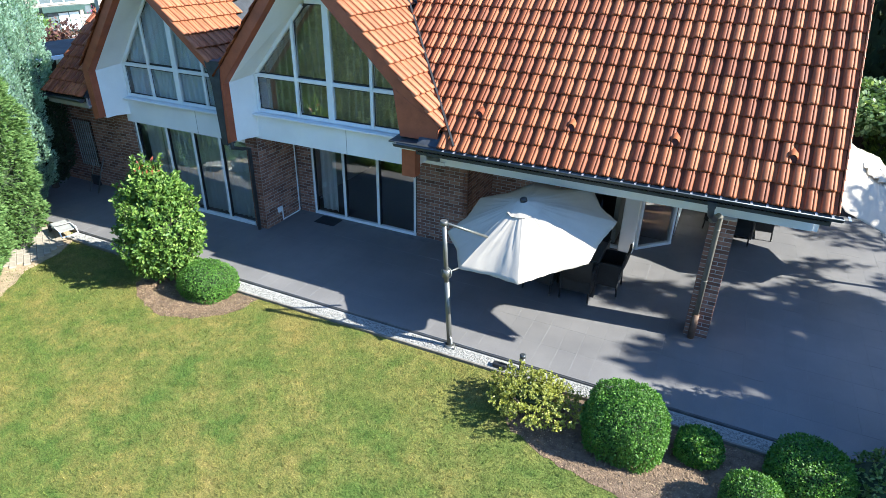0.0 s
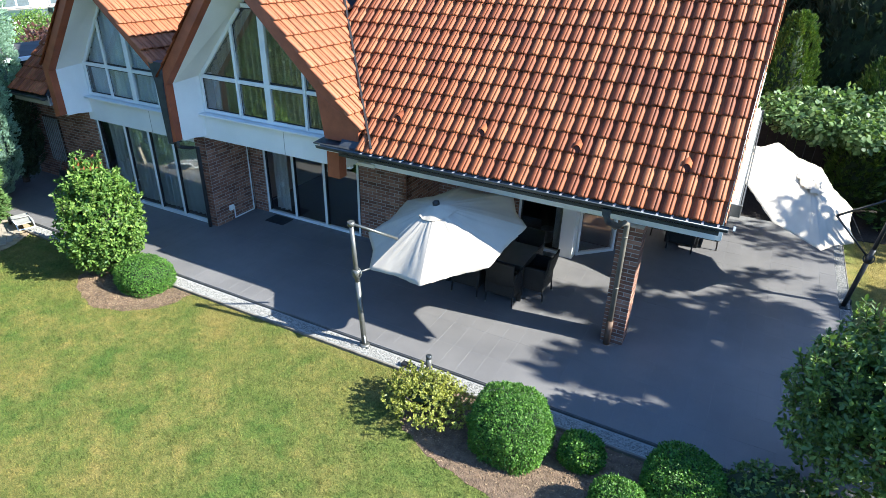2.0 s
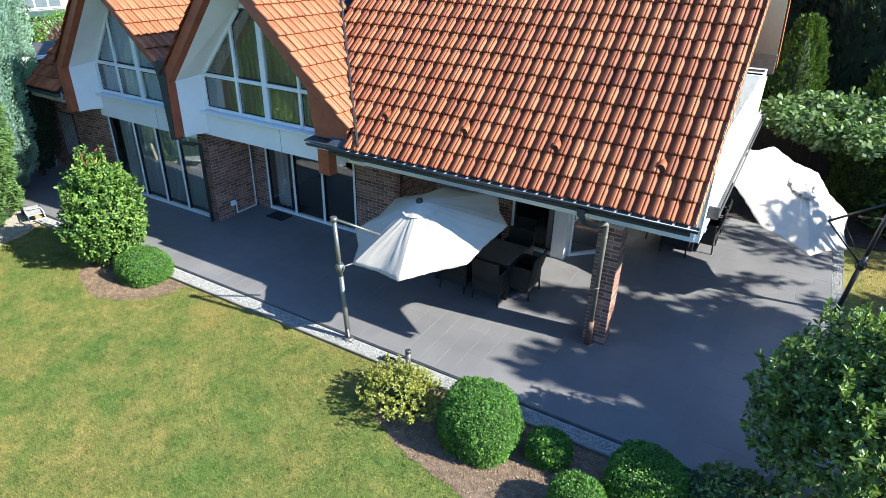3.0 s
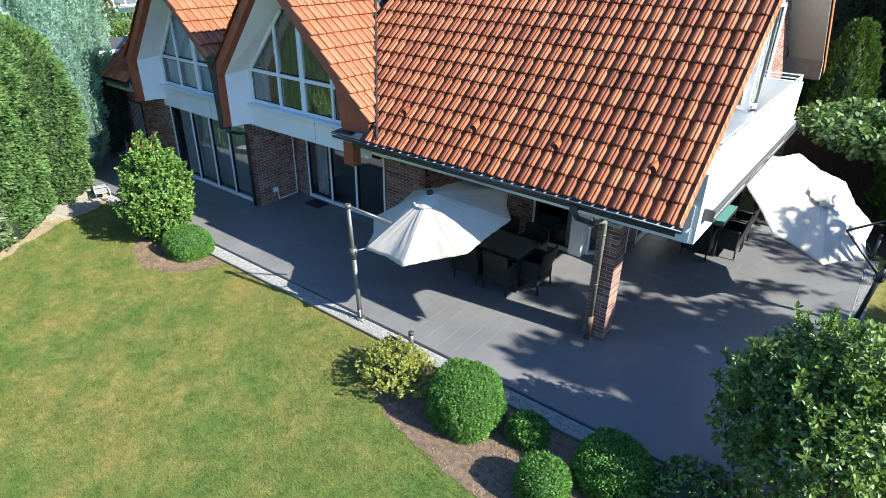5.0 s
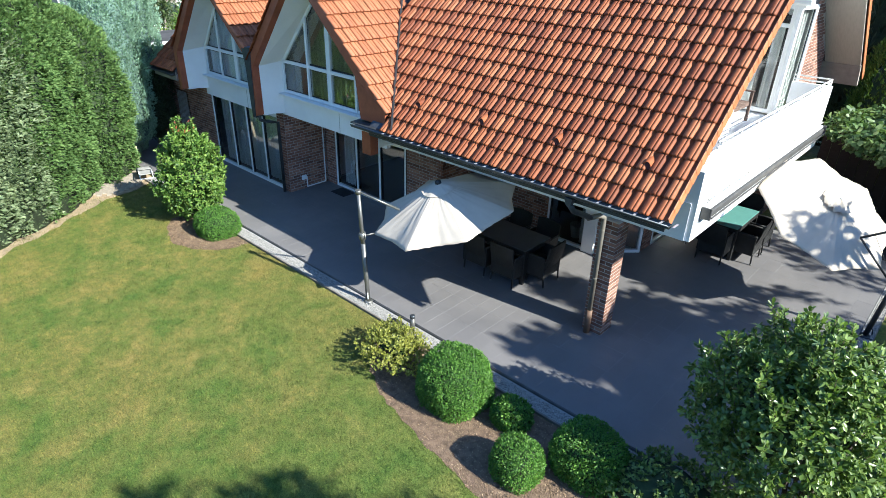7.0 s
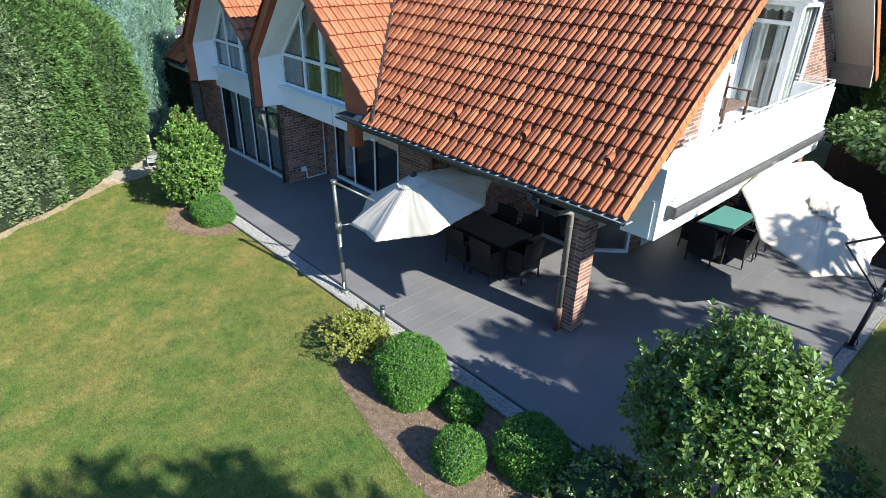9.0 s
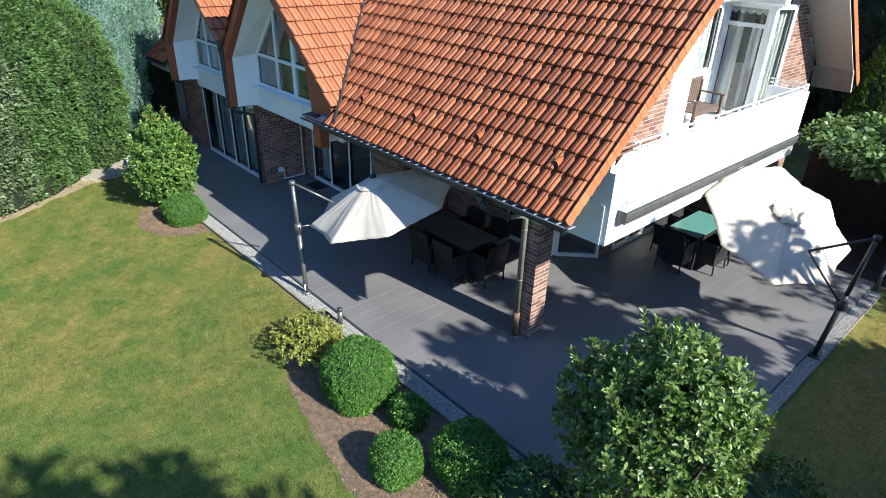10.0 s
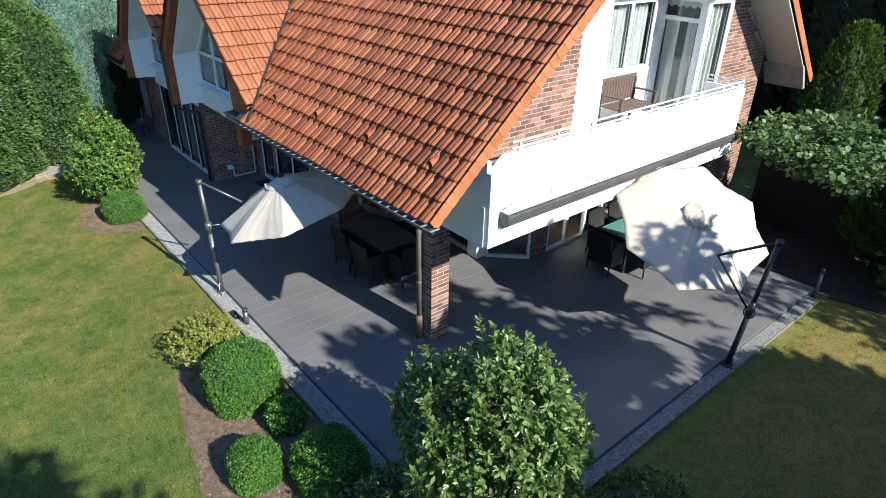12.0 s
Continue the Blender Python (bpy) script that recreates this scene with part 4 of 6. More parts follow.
# upper wall behind the balcony: glazing and white lining
nbox("lining", 0.42, 0.5, 11.95, 12.62, 2.68, 6.0, M_WHITE, balcony)
nbox("lining", -0.7, -0.6, 12.4, 14.05, 2.68, 5.6, M_WHITE, balcony)
nbox("lining", -0.66, -0.58, 14.05, 15.75, 2.68, 3.62, M_WHITE, balcony)
nbox("lining", -0.66, -0.56, 15.74, 15.96, 2.68, 6.3, M_WHITE, balcony)
nbox("lining", -0.56, 0.5, 15.93, 16.0, 5.0, 6.2, M_WHITE, balcony)


def casement(o, u, w, h, label, name="window", bars=(), transoms=(), curtain=M_CURTAIN, spans=((0.06, 0.92),), valance=False):
    o, u = Vector(o), Vector(u).normalized()
    R = Matrix((u, Vector((0, 0, 1)).cross(u), Vector((0, 0, 1)))).transposed().to_4x4()
    M = Matrix.Translation(o) @ R
    d = hpart(name, bmesh.new(), M_FRAME, label)
    for a in ((w / 2, 0.045, w, 0.09), (w / 2, h - 0.045, w, 0.09), *((w / 2, z, w, 0.08) for z in transoms)):
        bm = bmesh.new()
        obox(bm, M @ pose(a[0], 0, a[1]), a[2], 0.08, a[3])
        part("window_bar", bm, M_FRAME, d)
    for x in (0.045, w - 0.045, *bars):
        bm = bmesh.new()
        obox(bm, M @ pose(x, 0, h / 2), 0.09, 0.085, h)
        bevelled(bm, 0.006)
        part("window_bar", bm, M_FRAME, d)
    bm = bmesh.new()
    obox(bm, M @ pose(w / 2, 0.01, h / 2), w - 0.1, 0.014, h - 0.1)
    p = part("pane", bm, M_CLEAR, d)
    p.visible_shadow = False
    for x in (0.10, w - 0.10, *(q - 0.055 for q in bars), *(q + 0.055 for q in bars)):
        bm = bmesh.new()
        obox(bm, M @ pose(x, -0.008, h / 2), 0.008, 0.02, h - 0.17)
        part("seal", bm, M_BLACK, d)
    top = transoms[0] if valance else h - 0.05
    for a, b in spans:
        bm = bmesh.new()
        n = max(6, int(w * (b - a) / 0.02))
        row = []
        for k in range(n + 1):
            x = w * (a + (b - a) * k / n)
            y = 0.10 + 0.035 * math.sin(k * 1.1) + 0.012 * math.sin(k * 2.7)
            row.append((bm.verts.new(M @ Vector((x, y, 0.08))), bm.verts.new(M @ Vector((x, y * 0.8 + 0.02, top)))))
        for k in range(n):
            f = bm.faces.new((row[k][0], row[k + 1][0], row[k + 1][1], row[k][1]))
            f.smooth = True
        part("curtain", bm, curtain, d, "sheer pleated curtain")
    if valance:
        bm = bmesh.new()
        row = []
        for k in range(41):
            x = 0.07 + (w - 0.14) * k / 40
            drop = 0.10 + 0.05 * abs(math.sin(k * math.pi / 8))
            row.append((bm.verts.new(M @ Vector((x, 0.09, h - 0.07 - drop))), bm.verts.new(M @ Vector((x, 0.09, h - 0.07)))))
        for k in range(40):
            bm.faces.new((row[k][0], row[k + 1][0], row[k + 1][1], row[k][1]))
        part("valance", bm, M_CURTAIN, d, "white scalloped valance")
    return d


casement((-0.60, 14.05, 3.60), (0, 1, 0), 1.55, 1.38, "white balcony window with net curtain", bars=(0.72,), curtain=M_SHEER)
casement((-0.68, 15.96, 2.72), (1, -0.08, 0), 0.99, 2.28, "white balcony door with net curtain", "balcony_door", transoms=(1.86,), spans=((0.10, 0.44), (0.60, 0.82)), valance=True)
casement((0.33, 15.87, 2.72), (0.17, 0.63, 0), 0.65, 2.28, "white side light beside the balcony door", curtain=M_SHEER)
nbox("door_post", 0.30, 0.40, 15.80, 15.90, 2.68, 5.0, M_FRAME, balcony, bev=0.008)
for a in ((-0.58, -0.42, 13.95, 15.74, 5.0, 5.15), (-0.58, 0.58, 15.72, 15.90, 5.0, 5.15)):
    nbox("roller_box", *a, M_FRAME, balcony, "white roller blind box", bev=0.04)
bm = bmesh.new()
box(bm, -3.6, -3.5, 12, 18.2, 2.5, 6.0)
hpart("room_wall", bm, M_PLASTER)
# grey boarded soffit of the north rake, with its end box
bm = bmesh.new()
prism(bm, [(0.5, 14.1, RIDGE_Z - 0.22), (1.27, 14.1, RIDGE_Z - 0.22), (1.27, 18.75, roof_z(18.75) - 0.20), (0.5, 18.75, roof_z(18.75) - 0.20)], (0, 0, 0.03))
hpart("soffit", bm, M_SOFFIT, "grey-beige boarded rake soffit")
bm = bmesh.new()
prism(bm, [(0.42, 18.70, 3.56), (0.42, 18.78, 3.58), (0.42, 19.10, 3.06), (0.42, 19.02, 3.04)], (0.86, 0, 0))
hpart("eaves_box", bm, M_EAVES, "grey-brown eaves end panel")
# barred window in the west wing
for i in range(8):
    x = -14.86 + i * 0.08
    nbox("window_grille_bar", x, x + 0.016, 9.28, 9.296, 0.5, 1.66, M_STONE, house)
for z in (0.55, 1.6):
    nbox("window_grille_rail", -14.9, -14.26, 9.296, 9.31, z, z + 0.02, M_STEEL, house)
nbox("west_window", -14.9, -14.25, 9.315, 9.33, 0.48, 1.68, M_GLASS, house)
# ---------- parasols ----------
def parasol(pole_foot, pole_top, C, n, R, phase, arm_end, tip_k, steel, clamp_z, label, brace=True, crumple=0.010, rise=0.5):
    """A side-post parasol: C is the middle of the rim, n the way its canopy faces."""
    C, n = Vector(C), Vector(n).normalized()
    u = Vector((0, 1, 0)).cross(n).normalized()
    v = n.cross(u)
    foot, top, arm_end = Vector(pole_foot), Vector(pole_top), Vector(arm_end)
    T = thing("parasol", foot, label, "parasol", "side-post parasols")
    I = T.matrix_world.inverted()

    def put(name, bm, m, parent=T, lb=""):
        bmesh.ops.transform(bm, matrix=I, verts=bm.verts)
        return part(name, bm, m, parent, lb)
    def skin(r, a, lift=0.0, sag=1.0):
        k = (a - phase) / (math.pi / 4)
        w = abs(k - round(k)) * 2            # 0 on a rib, 1 half-way between two
        rim = 1 - (1 - math.cos(math.pi / 8) * 0.955) * (1 - (1 - w) ** 1.6) * sag
        rr = r * R * (1 - (1 - rim) * r)
        h = rise * (1 - r ** 1.15) - 0.05 * sag * w * r * (1 - 0.4 * r) + 0.006 * r ** 6 * math.sin(a * 37 + 1.7 * math.sin(a * 5)) + 0.011 * max(0, 1 - abs(w - 0.45) * 2.4) * r * (1 - r) * 4 * math.sin(r * 9 + w * 17 + 3 * round(k))
        return C + u * rr * math.cos(a) + v * rr * math.sin(a) + n * (h + lift)
    bm = bmesh.new()
    NA, NR = 128, 16
    rows = []
    for j in range(NR + 1):
        r = 0.10 + 0.90 * j / NR
        rows.append([bm.verts.new(skin(r, phase + i * math.tau / NA)) for i in range(NA)])
    for j in range(NR):
        for i in range(NA):
            f = bm.faces.new((rows[j][i], rows[j + 1][i], rows[j + 1][(i + 1) % NA], rows[j][(i + 1) % NA]))
            f.smooth = True
    bm.verts.index_update()
    for e in bm.edges:
        i, j = e.verts[0].index, e.verts[1].index
        if i % NA == j % NA and i % 16 == 0:
            e.smooth = False
    canopy = put("canopy", bm, M_CANVAS, lb="taut ecru canvas canopy")
    sol = canopy.modifiers.new("cloth", "SOLIDIFY")
    sol.thickness = 0.004
    bm = bmesh.new()
    rows = []
    rs = random.Random(4)
    for j in range(5):
        r = 0.02 + (0.22 if crumple < 0.02 else 0.19) * j / 4
        rows.append([bm.verts.new(skin(r, phase + i * math.tau / 32, 0.020 + crumple - 0.010 * j / 4 + (rs.uniform(-crumple, crumple) if j > 0 else 0) + (0.05 if j == 4 and i % 32 == 4 * tip_k else 0))) for i in range(32)])
    for j in range(4):
        for i in range(32):
            f = bm.faces.new((rows[j][i], rows[j + 1][i], rows[j + 1][(i + 1) % 32], rows[j][(i + 1) % 32]))
            f.smooth = True
    vent = put("vent", bm, M_CANVAS, canopy, "rumpled canvas vent cap")
    bm = bmesh.new()
    apex = C + n * (rise + 0.03)
    tube(bm, [apex - n * 0.02, apex + n * 0.03, apex + n * 0.05], [0.06, 0.055, 0.02] if crumple < 0.02 else [0.035, 0.03, 0.015], 14)
    put("hub_cap", bm, M_BLACK if crumple < 0.02 else M_STONE)
    for k in range(8):
        a = phase + k * math.pi / 4
        bm = bmesh.new()
        tube(bm, [skin(0.06, a, -0.03), skin(0.5, a, -0.03), skin(0.985, a, -0.016)], 0.011, 6)
        put("rib", bm, steel, canopy)
    bm = bmesh.new()
    tube(bm, [foot, foot.lerp(top, 0.55)], 0.043, 14)
    tube(bm, [foot.lerp(top, 0.52), top], 0.036, 14)
    put("pole", bm, steel)
    bm = bmesh.new()
    tube(bm, [foot + Vector((0, 0, -0.01)), foot + Vector((0, 0, 0.05))], [0.11, 0.075], 14)
    tube(bm, [foot + Vector((0.03, -0.03, 0.0)), foot + Vector((0.12, -0.07, 0.03))], 0.015, 8)
    put("ground_socket", bm, steel)
    bm = bmesh.new()
    tube(bm, [top + Vector((0, 0, -0.04)), top + Vector((0, 0, 0.03))], 0.055, 12)
    tube(bm, [top, arm_end], 0.021, 10)
    put("arm", bm, steel)
    tip = skin(1.0, phase + tip_k * math.pi / 4)
    cl = foot.lerp(top, (clamp_z - foot.z) / (top.z - foot.z))
    bm = bmesh.new()
    tube(bm, [cl + Vector((0, 0, -0.07)), cl + Vector((0, 0, 0.07))], 0.062, 12)
    tube(bm, [cl + 0.085 * Vector((math.cos(q), math.sin(q) * 0.3, math.sin(q))) for q in [i * math.tau / 14 for i in range(15)]], 0.011, 6, False)
    put("clamp", bm, steel)
    bm = bmesh.new()
    if brace:
        tube(bm, [cl, arm_end], 0.018, 8)
        tube(bm, [cl + Vector((0, 0, 0.04)), arm_end.lerp(top, 0.22)], 0.004, 5)
    else:
        tube(bm, [cl, tip + n * 0.01], 0.014, 8)
    put("strut", bm, steel)
    bm = bmesh.new()
    c2 = foot.lerp(top, 0.10)
    tube(bm, [c2, c2 + Vector((0.06, -0.05, -0.02)), c2 + Vector((0.075, -0.06, -0.11))], 0.011, 8)
    put("crank", bm, M_FRAME if steel is M_STEEL else M_BLACK)
    return T


parasol((-3.50, 7.19, -0.06), (-3.64, 7.17, 2.14), (-2.73, 8.44, 1.729), (-0.155, -0.249, 0.956), 1.375, 0.181, (-3.145, 7.686, 1.79), 5, M_STEEL, 1.30, "ecru tilted parasol on grey post", False)
parasol((3.60, 12.64, -0.06), (3.83, 12.60, 2.27), (2.354, 12.978, 1.885), (0.481, -0.261, 0.837), 1.306, 1.404, (3.017, 12.651, 1.70), 6, M_BLACK, 1.02, "ecru tilted parasol on black post", crumple=0.045, rise=0.31)


# ---------- rattan dining sets ----------
def dining_table(x0, x1, y0, y1, label, glass):
    T = thing("dining_table", ((x0 + x1) / 2, (y0 + y1) / 2, 0), label, "table")
    hx, hy = (x1 - x0) / 2, (y1 - y0) / 2
    bm = bmesh.new()
    box(bm, -hx, hx, -hy, hy, 0.735, 0.75)
    bevelled(bm, 0.004)
    part("tabletop", bm, glass, T, "tinted glass top")
    for a in ((-hx, hx, -hy, -hy + 0.05), (-hx, hx, hy - 0.05, hy), (-hx, -hx + 0.05, -hy + 0.05, hy - 0.05), (hx - 0.05, hx, -hy + 0.05, hy - 0.05)):
        nbox("apron", *a, 0.63, 0.733, M_RATTAN, T, bev=0.008)
    for sx in (-1, 1):
        for sy in (-1, 1):
            nbox("leg", sx * (hx - 0.04) - 0.04, sx * (hx - 0.04) + 0.04, sy * (hy - 0.04) - 0.04, sy * (hy - 0.04) + 0.04, 0.0, 0.63, M_RATTAN, T, bev=0.006)
    return T


dining_table(-3.30, -1.74, 9.66, 10.54, "black rattan table with smoky glass top under porch roof", M_SMOKEGLASS)
dining_table(0.14, 0.84, 13.70, 15.06, "black rattan table with green glass top below balcony", M_TABLEGLASS)


def dining_chair(at, rz, label):
    """Armchair of woven black rattan; it looks along -y."""
    T = thing("dining_chair", at, label, "chair", "black rattan chairs", rz=rz)
    nbox("seat", -0.27, 0.27, -0.27, 0.24, 0.20, 0.45, M_RATTAN, T, bev=0.02)
    bm = bmesh.new()
    n = 8
    rows = []
    for i in range(n + 1):
        s = i / n
        z = 0.42 + 0.48 * s
        y = 0.22 + 0.10 * s + 0.02 * math.sin(s * 3)
        rows.append([[bm.verts.new((x, y + 0.03 * (x / 0.27) ** 2 * -1 + t, z + (0.02 * (1 - (x / 0.27) ** 2) if i == n else 0))) for x in (-0.27, -0.13, 0, 0.13, 0.27)] for t in (0, 0.035)])
    for i in range(n):
        for k in range(4):
            bm.faces.new((rows[i][0][k], rows[i][0][k + 1], rows[i + 1][0][k + 1], rows[i + 1][0][k]))
            bm.faces.new((rows[i][1][k + 1], rows[i][1][k], rows[i + 1][1][k], rows[i + 1][1][k + 1]))
        for k in (0, 4):
            bm.faces.new((rows[i][0][k], rows[i + 1][0][k], rows[i + 1][1][k], rows[i][1][k]))
    for k in range(4):
        bm.faces.new((rows[n][0][k], rows[n][0][k + 1], rows[n][1][k + 1], rows[n][1][k]))
    bmesh.ops.recalc_face_normals(bm, faces=bm.faces)
    part("backrest", bm, M_RATTAN, T)
    for sx in (-1, 1):
        bm = bmesh.new()
        tube(bm, [(sx * 0.28, 0.25, 0.66), (sx * 0.285, 0.0, 0.665), (sx * 0.285, -0.22, 0.65), (sx * 0.28, -0.27, 0.60), (sx * 0.27, -0.25, 0.42)], 0.022, 8)
        part("armrest", bm, M_RATTAN, T)
        nbox("arm_panel", min(sx * 0.265, sx * 0.29), max(sx * 0.265, sx * 0.29), -0.235, 0.24, 0.22, 0.655, M_RATTAN, T, bev=0.006)
        for sy in (-1, 1):
            bm = bmesh.new()
            tube(bm, [(sx * 0.25, sy * 0.22, 0.40), (sx * 0.262, sy * 0.25, 0.0)], 0.017, 8)
            leg = part("leg", bm, M_RATTAN, T)
            bm = bmesh.new()
            tube(bm, [(sx * 0.2615, sy * 0.249, 0.03), (sx * 0.262, sy * 0.25, 0.0)], 0.020, 8)
            part("foot_cap", bm, M_STEEL, leg)
    return T


CH1 = dining_chair((-2.05, 9.62, 0), 180, "black rattan armchair pushed under porch table")
for x, y, rz in ((-2.75, 9.62, 180), (-2.05, 10.62, 0), (-2.75, 10.62, 0), (-1.62, 10.1, -90), (0.98, 14.08, -90), (0.98, 14.78, -90), (0.06, 14.08, 90), (0.06, 14.78, 90), (0.5, 13.55, 180), (0.5, 15.3, 0)):
    c = copy_thing(CH1, pose(x, y, 0, 0, 0, rz))
    if x > -0.5:
        tagged(c, "black rattan armchair round the table below balcony")

# ---------- teak bench on the balcony ----------
bench = thing("garden_bench", (-0.18, 14.45, 2.68), "weathered brown teak bench on the balcony", "bench", rz=90)
for i in range(5):
    nbox("seat_slat", -0.53, 0.53, -0.24 + i * 0.095, -0.16 + i * 0.095, 0.40, 0.425, M_WOOD, bench, bev=0.004)
for i in range(12):
    x = -0.485 + i * 0.0882
    nbox("back_slat", x - 0.039, x + 0.039, 0.235, 0.255, 0.44, 0.86, M_WOOD, bench, bev=0.004)
nbox("top_rail", -0.56, 0.56, 0.225, 0.265, 0.86, 0.93, M_WOOD, bench, bev=0.008)
nbox("front_rail", -0.53, 0.53, -0.25, -0.22, 0.33, 0.40, M_WOOD, bench, bev=0.004)
for sx in (-1, 1):
    nbox("armrest", sx * 0.545 - 0.035, sx * 0.545 + 0.035, -0.30, 0.24, 0.62, 0.65, M_WOOD, bench, bev=0.008)
    nbox("leg", sx * 0.545 - 0.03, sx * 0.545 + 0.03, -0.28, -0.22, 0.0, 0.62, M_WOOD, bench, bev=0.005)
    nbox("leg", sx * 0.545 - 0.03, sx * 0.545 + 0.03, 0.21, 0.27, 0.0, 0.86, M_WOOD, bench, bev=0.005)

# ---------- small things ----------
mat = nbox("doormat", -8.23, -7.70, 9.98, 10.36, 0.0, 0.016, M_RUBBER, bev=0.005)
tagged(mat, "black rubber doormat before the patio door", "doormat")


def bollard(at, h, r, label):
    T = thing("bollard_lamp", at, label, "garden lamp", "bollard lamps")
    bm = bmesh.new()
    tube(bm, [(0, 0, 0), (0, 0, h * 0.8)], r, 14)
    part("post", bm, M_STEEL, T)
    bm = bmesh.new()
    tube(bm, [(0, 0, h * 0.8), (0, 0, h * 0.82), (0, 0, h * 0.97), (0, 0, h)], [r * 0.8, r * 1.0, r * 1.05, r * 0.7], 14)
    part("head", bm, M_ZINC, T)
    bm = bmesh.new()
    tube(bm, [(0, 0, -0.01), (0, 0, 0.02)], r * 1.7, 14)
    part("foot", bm, M_BLACK, T)


bollard((-2.25, 7.12, -0.07), 0.33, 0.045, "short grey bollard lamp in the gravel")
bollard((3.62, 16.0, -0.07), 0.62, 0.032, "grey bollard lamp at the terrace corner")
sp = thing("garden_spotlight", (-2.56, 7.05, -0.065), "black garden spotlight lying in the gravel", "garden lamp")
nbox("housing", -0.13, 0.09, -0.045, 0.045, 0.0, 0.09, M_BLACK, sp, bev=0.012)
nbox("lens", 0.092, 0.10, -0.035, 0.035, 0.012, 0.078, M_GLASS, sp)
# socket and cable duct on the pier
so = thing("wall_socket", (-8.88, 9.62, 0.33), "white outdoor socket with surface cable duct", "socket")
nbox("box", 0.0, 0.05, -0.07, 0.07, -0.06, 0.06, M_FRAME, so, bev=0.01)
for a in ((0.0, 0.018, 0.08, 0.105, -0.28, 0.0), (0.0, 0.018, 0.08, 0.70, -0.30, -0.275), (0.0, 0.018, 0.685, 0.71, -0.28, 1.78)):
    nbox("duct", *a, M_FRAME, so)
# plant pot behind the porch door
pot = thing("plant_pot", (-2.15, 12.3, 0.02), "pale ceramic pot standing behind the porch door", "plant pot")
bm = bmesh.new()
tube(bm, [(0, 0, 0), (0, 0, 0.02), (0, 0, 0.28), (0, 0, 0.32)], [0.10, 0.11, 0.15, 0.155], 18)
part("pot", bm, M_STONE, pot)
# garden trolley by the path
tr = thing("garden_trolley", (-12.62, 7.02, -0.02), "white tubular folding trolley with black wheels", "trolley", rz=-18)
bm = bmesh.new()
tube(bm, [(-0.35, -0.16, 0.16), (0.3, -0.16, 0.22), (0.42, -0.16, 0.10), (0.42, 0.16, 0.10), (0.3, 0.16, 0.22), (-0.35, 0.16, 0.16)], 0.016, 8)
part("frame", bm, M_FRAME, tr)
bm = bmesh.new()
tube(bm, [(-0.1, -0.16, 0.18), (-0.02, -0.16, 0.22), (-0.02, 0.16, 0.22), (-0.1, 0.16, 0.18)], 0.014, 8)
part("handle", bm, M_STONE, tr)
nbox("deck", -0.32, 0.28, -0.15, 0.15, 0.165, 0.185, M_STONE, tr)
for sy in (-0.18, 0.18):
    bm = bmesh.new()
    tube(bm, [(-0.33, sy - 0.02, 0.085), (-0.33, sy + 0.02, 0.085)], 0.085, 18)
    part("wheel", bm, M_RUBBER, tr)
# ---------- foliage ----------
def leaf_cloud(name, P, D, size, material, parent=None, width=0.5, fold=0.25, seed=1, label="", droop=0.0, kind="stuff", vary=0.4, face=None, sizes=None, oval=False):
    """Leaves with a folded midrib: P are their stalk ends, D the ways in which they point."""
    rng = np.random.default_rng(seed)
    P, D = np.asarray(P, float), np.asarray(D, float)
    n = len(P)
    D = D / np.linalg.norm(D, axis=1, keepdims=True)
    D[:, 2] -= droop
    D = D / np.linalg.norm(D, axis=1, keepdims=True)
    rv = rng.normal(size=(n, 3)) * 0.45 + (np.array([0, 0, 1.0]) if face is None else face)
    S = np.cross(D, rv)
    S /= np.linalg.norm(S, axis=1, keepdims=True) + 1e-9
    N = np.cross(S, D)
    L = (size * (1 + vary * rng.uniform(-1, 1, n)))[:, None] if sizes is None else sizes[:, None]
    W = L * width * 0.5
    base = P
    left = P + D * L * 0.45 + S * W + N * W * fold
    right = P + D * L * 0.45 - S * W + N * W * fold
    tip = P + D * L
    if oval:
        q = [P + D * L * a + S * W * w * sg + N * W * fold * w for sg in (1, -1) for a, w in ((0.28, 0.72), (0.68, 1.0))]
        V = np.stack([base, q[0], q[1], tip, q[3], q[2]], 1).reshape(-1, 3)
        i = np.arange(n) * 6
        F = np.stack([np.stack([i, i + 2, i + 1], 1), np.stack([i, i + 3, i + 2], 1), np.stack([i, i + 5, i + 4], 1), np.stack([i, i + 4, i + 3], 1)], 1).reshape(-1, 3)
    else:
        V = np.stack([base, left, tip, right], 1).reshape(-1, 3)
        i = np.arange(n) * 4
        F = np.stack([np.stack([i, i + 2, i + 1], 1), np.stack([i, i + 3, i + 2], 1)], 1).reshape(-1, 3)
    me = bpy.data.meshes.new(name)
    me.vertices.add(len(V))
    me.vertices.foreach_set("co", V.ravel())
    me.loops.add(len(F) * 3)
    me.loops.foreach_set("vertex_index", F.ravel().astype(np.int32))
    me.polygons.add(len(F))
    me.polygons.foreach_set("loop_start", (np.arange(len(F)) * 3).astype(np.int32))
    me.update(calc_edges=True)
    me.materials.append(material)
    ob = new(name, me)
    if parent:
        ob.parent = parent
    return tagged(ob, label, kind=kind)


def sphere_dirs(rng, n):
    d = rng.normal(size=(n, 3))
    return d / np.linalg.norm(d, axis=1, keepdims=True)


def lumpy(d, k, amp, seed):
    """Uneven outline: a smooth bump value for every direction."""
    rng = np.random.default_rng(seed)
    A = rng.normal(size=(k, 3)) * 2.4
    ph = rng.uniform(0, 6.28, k)
    return 1 + amp * np.sin(d @ A.T + ph).mean(1) * 2.0


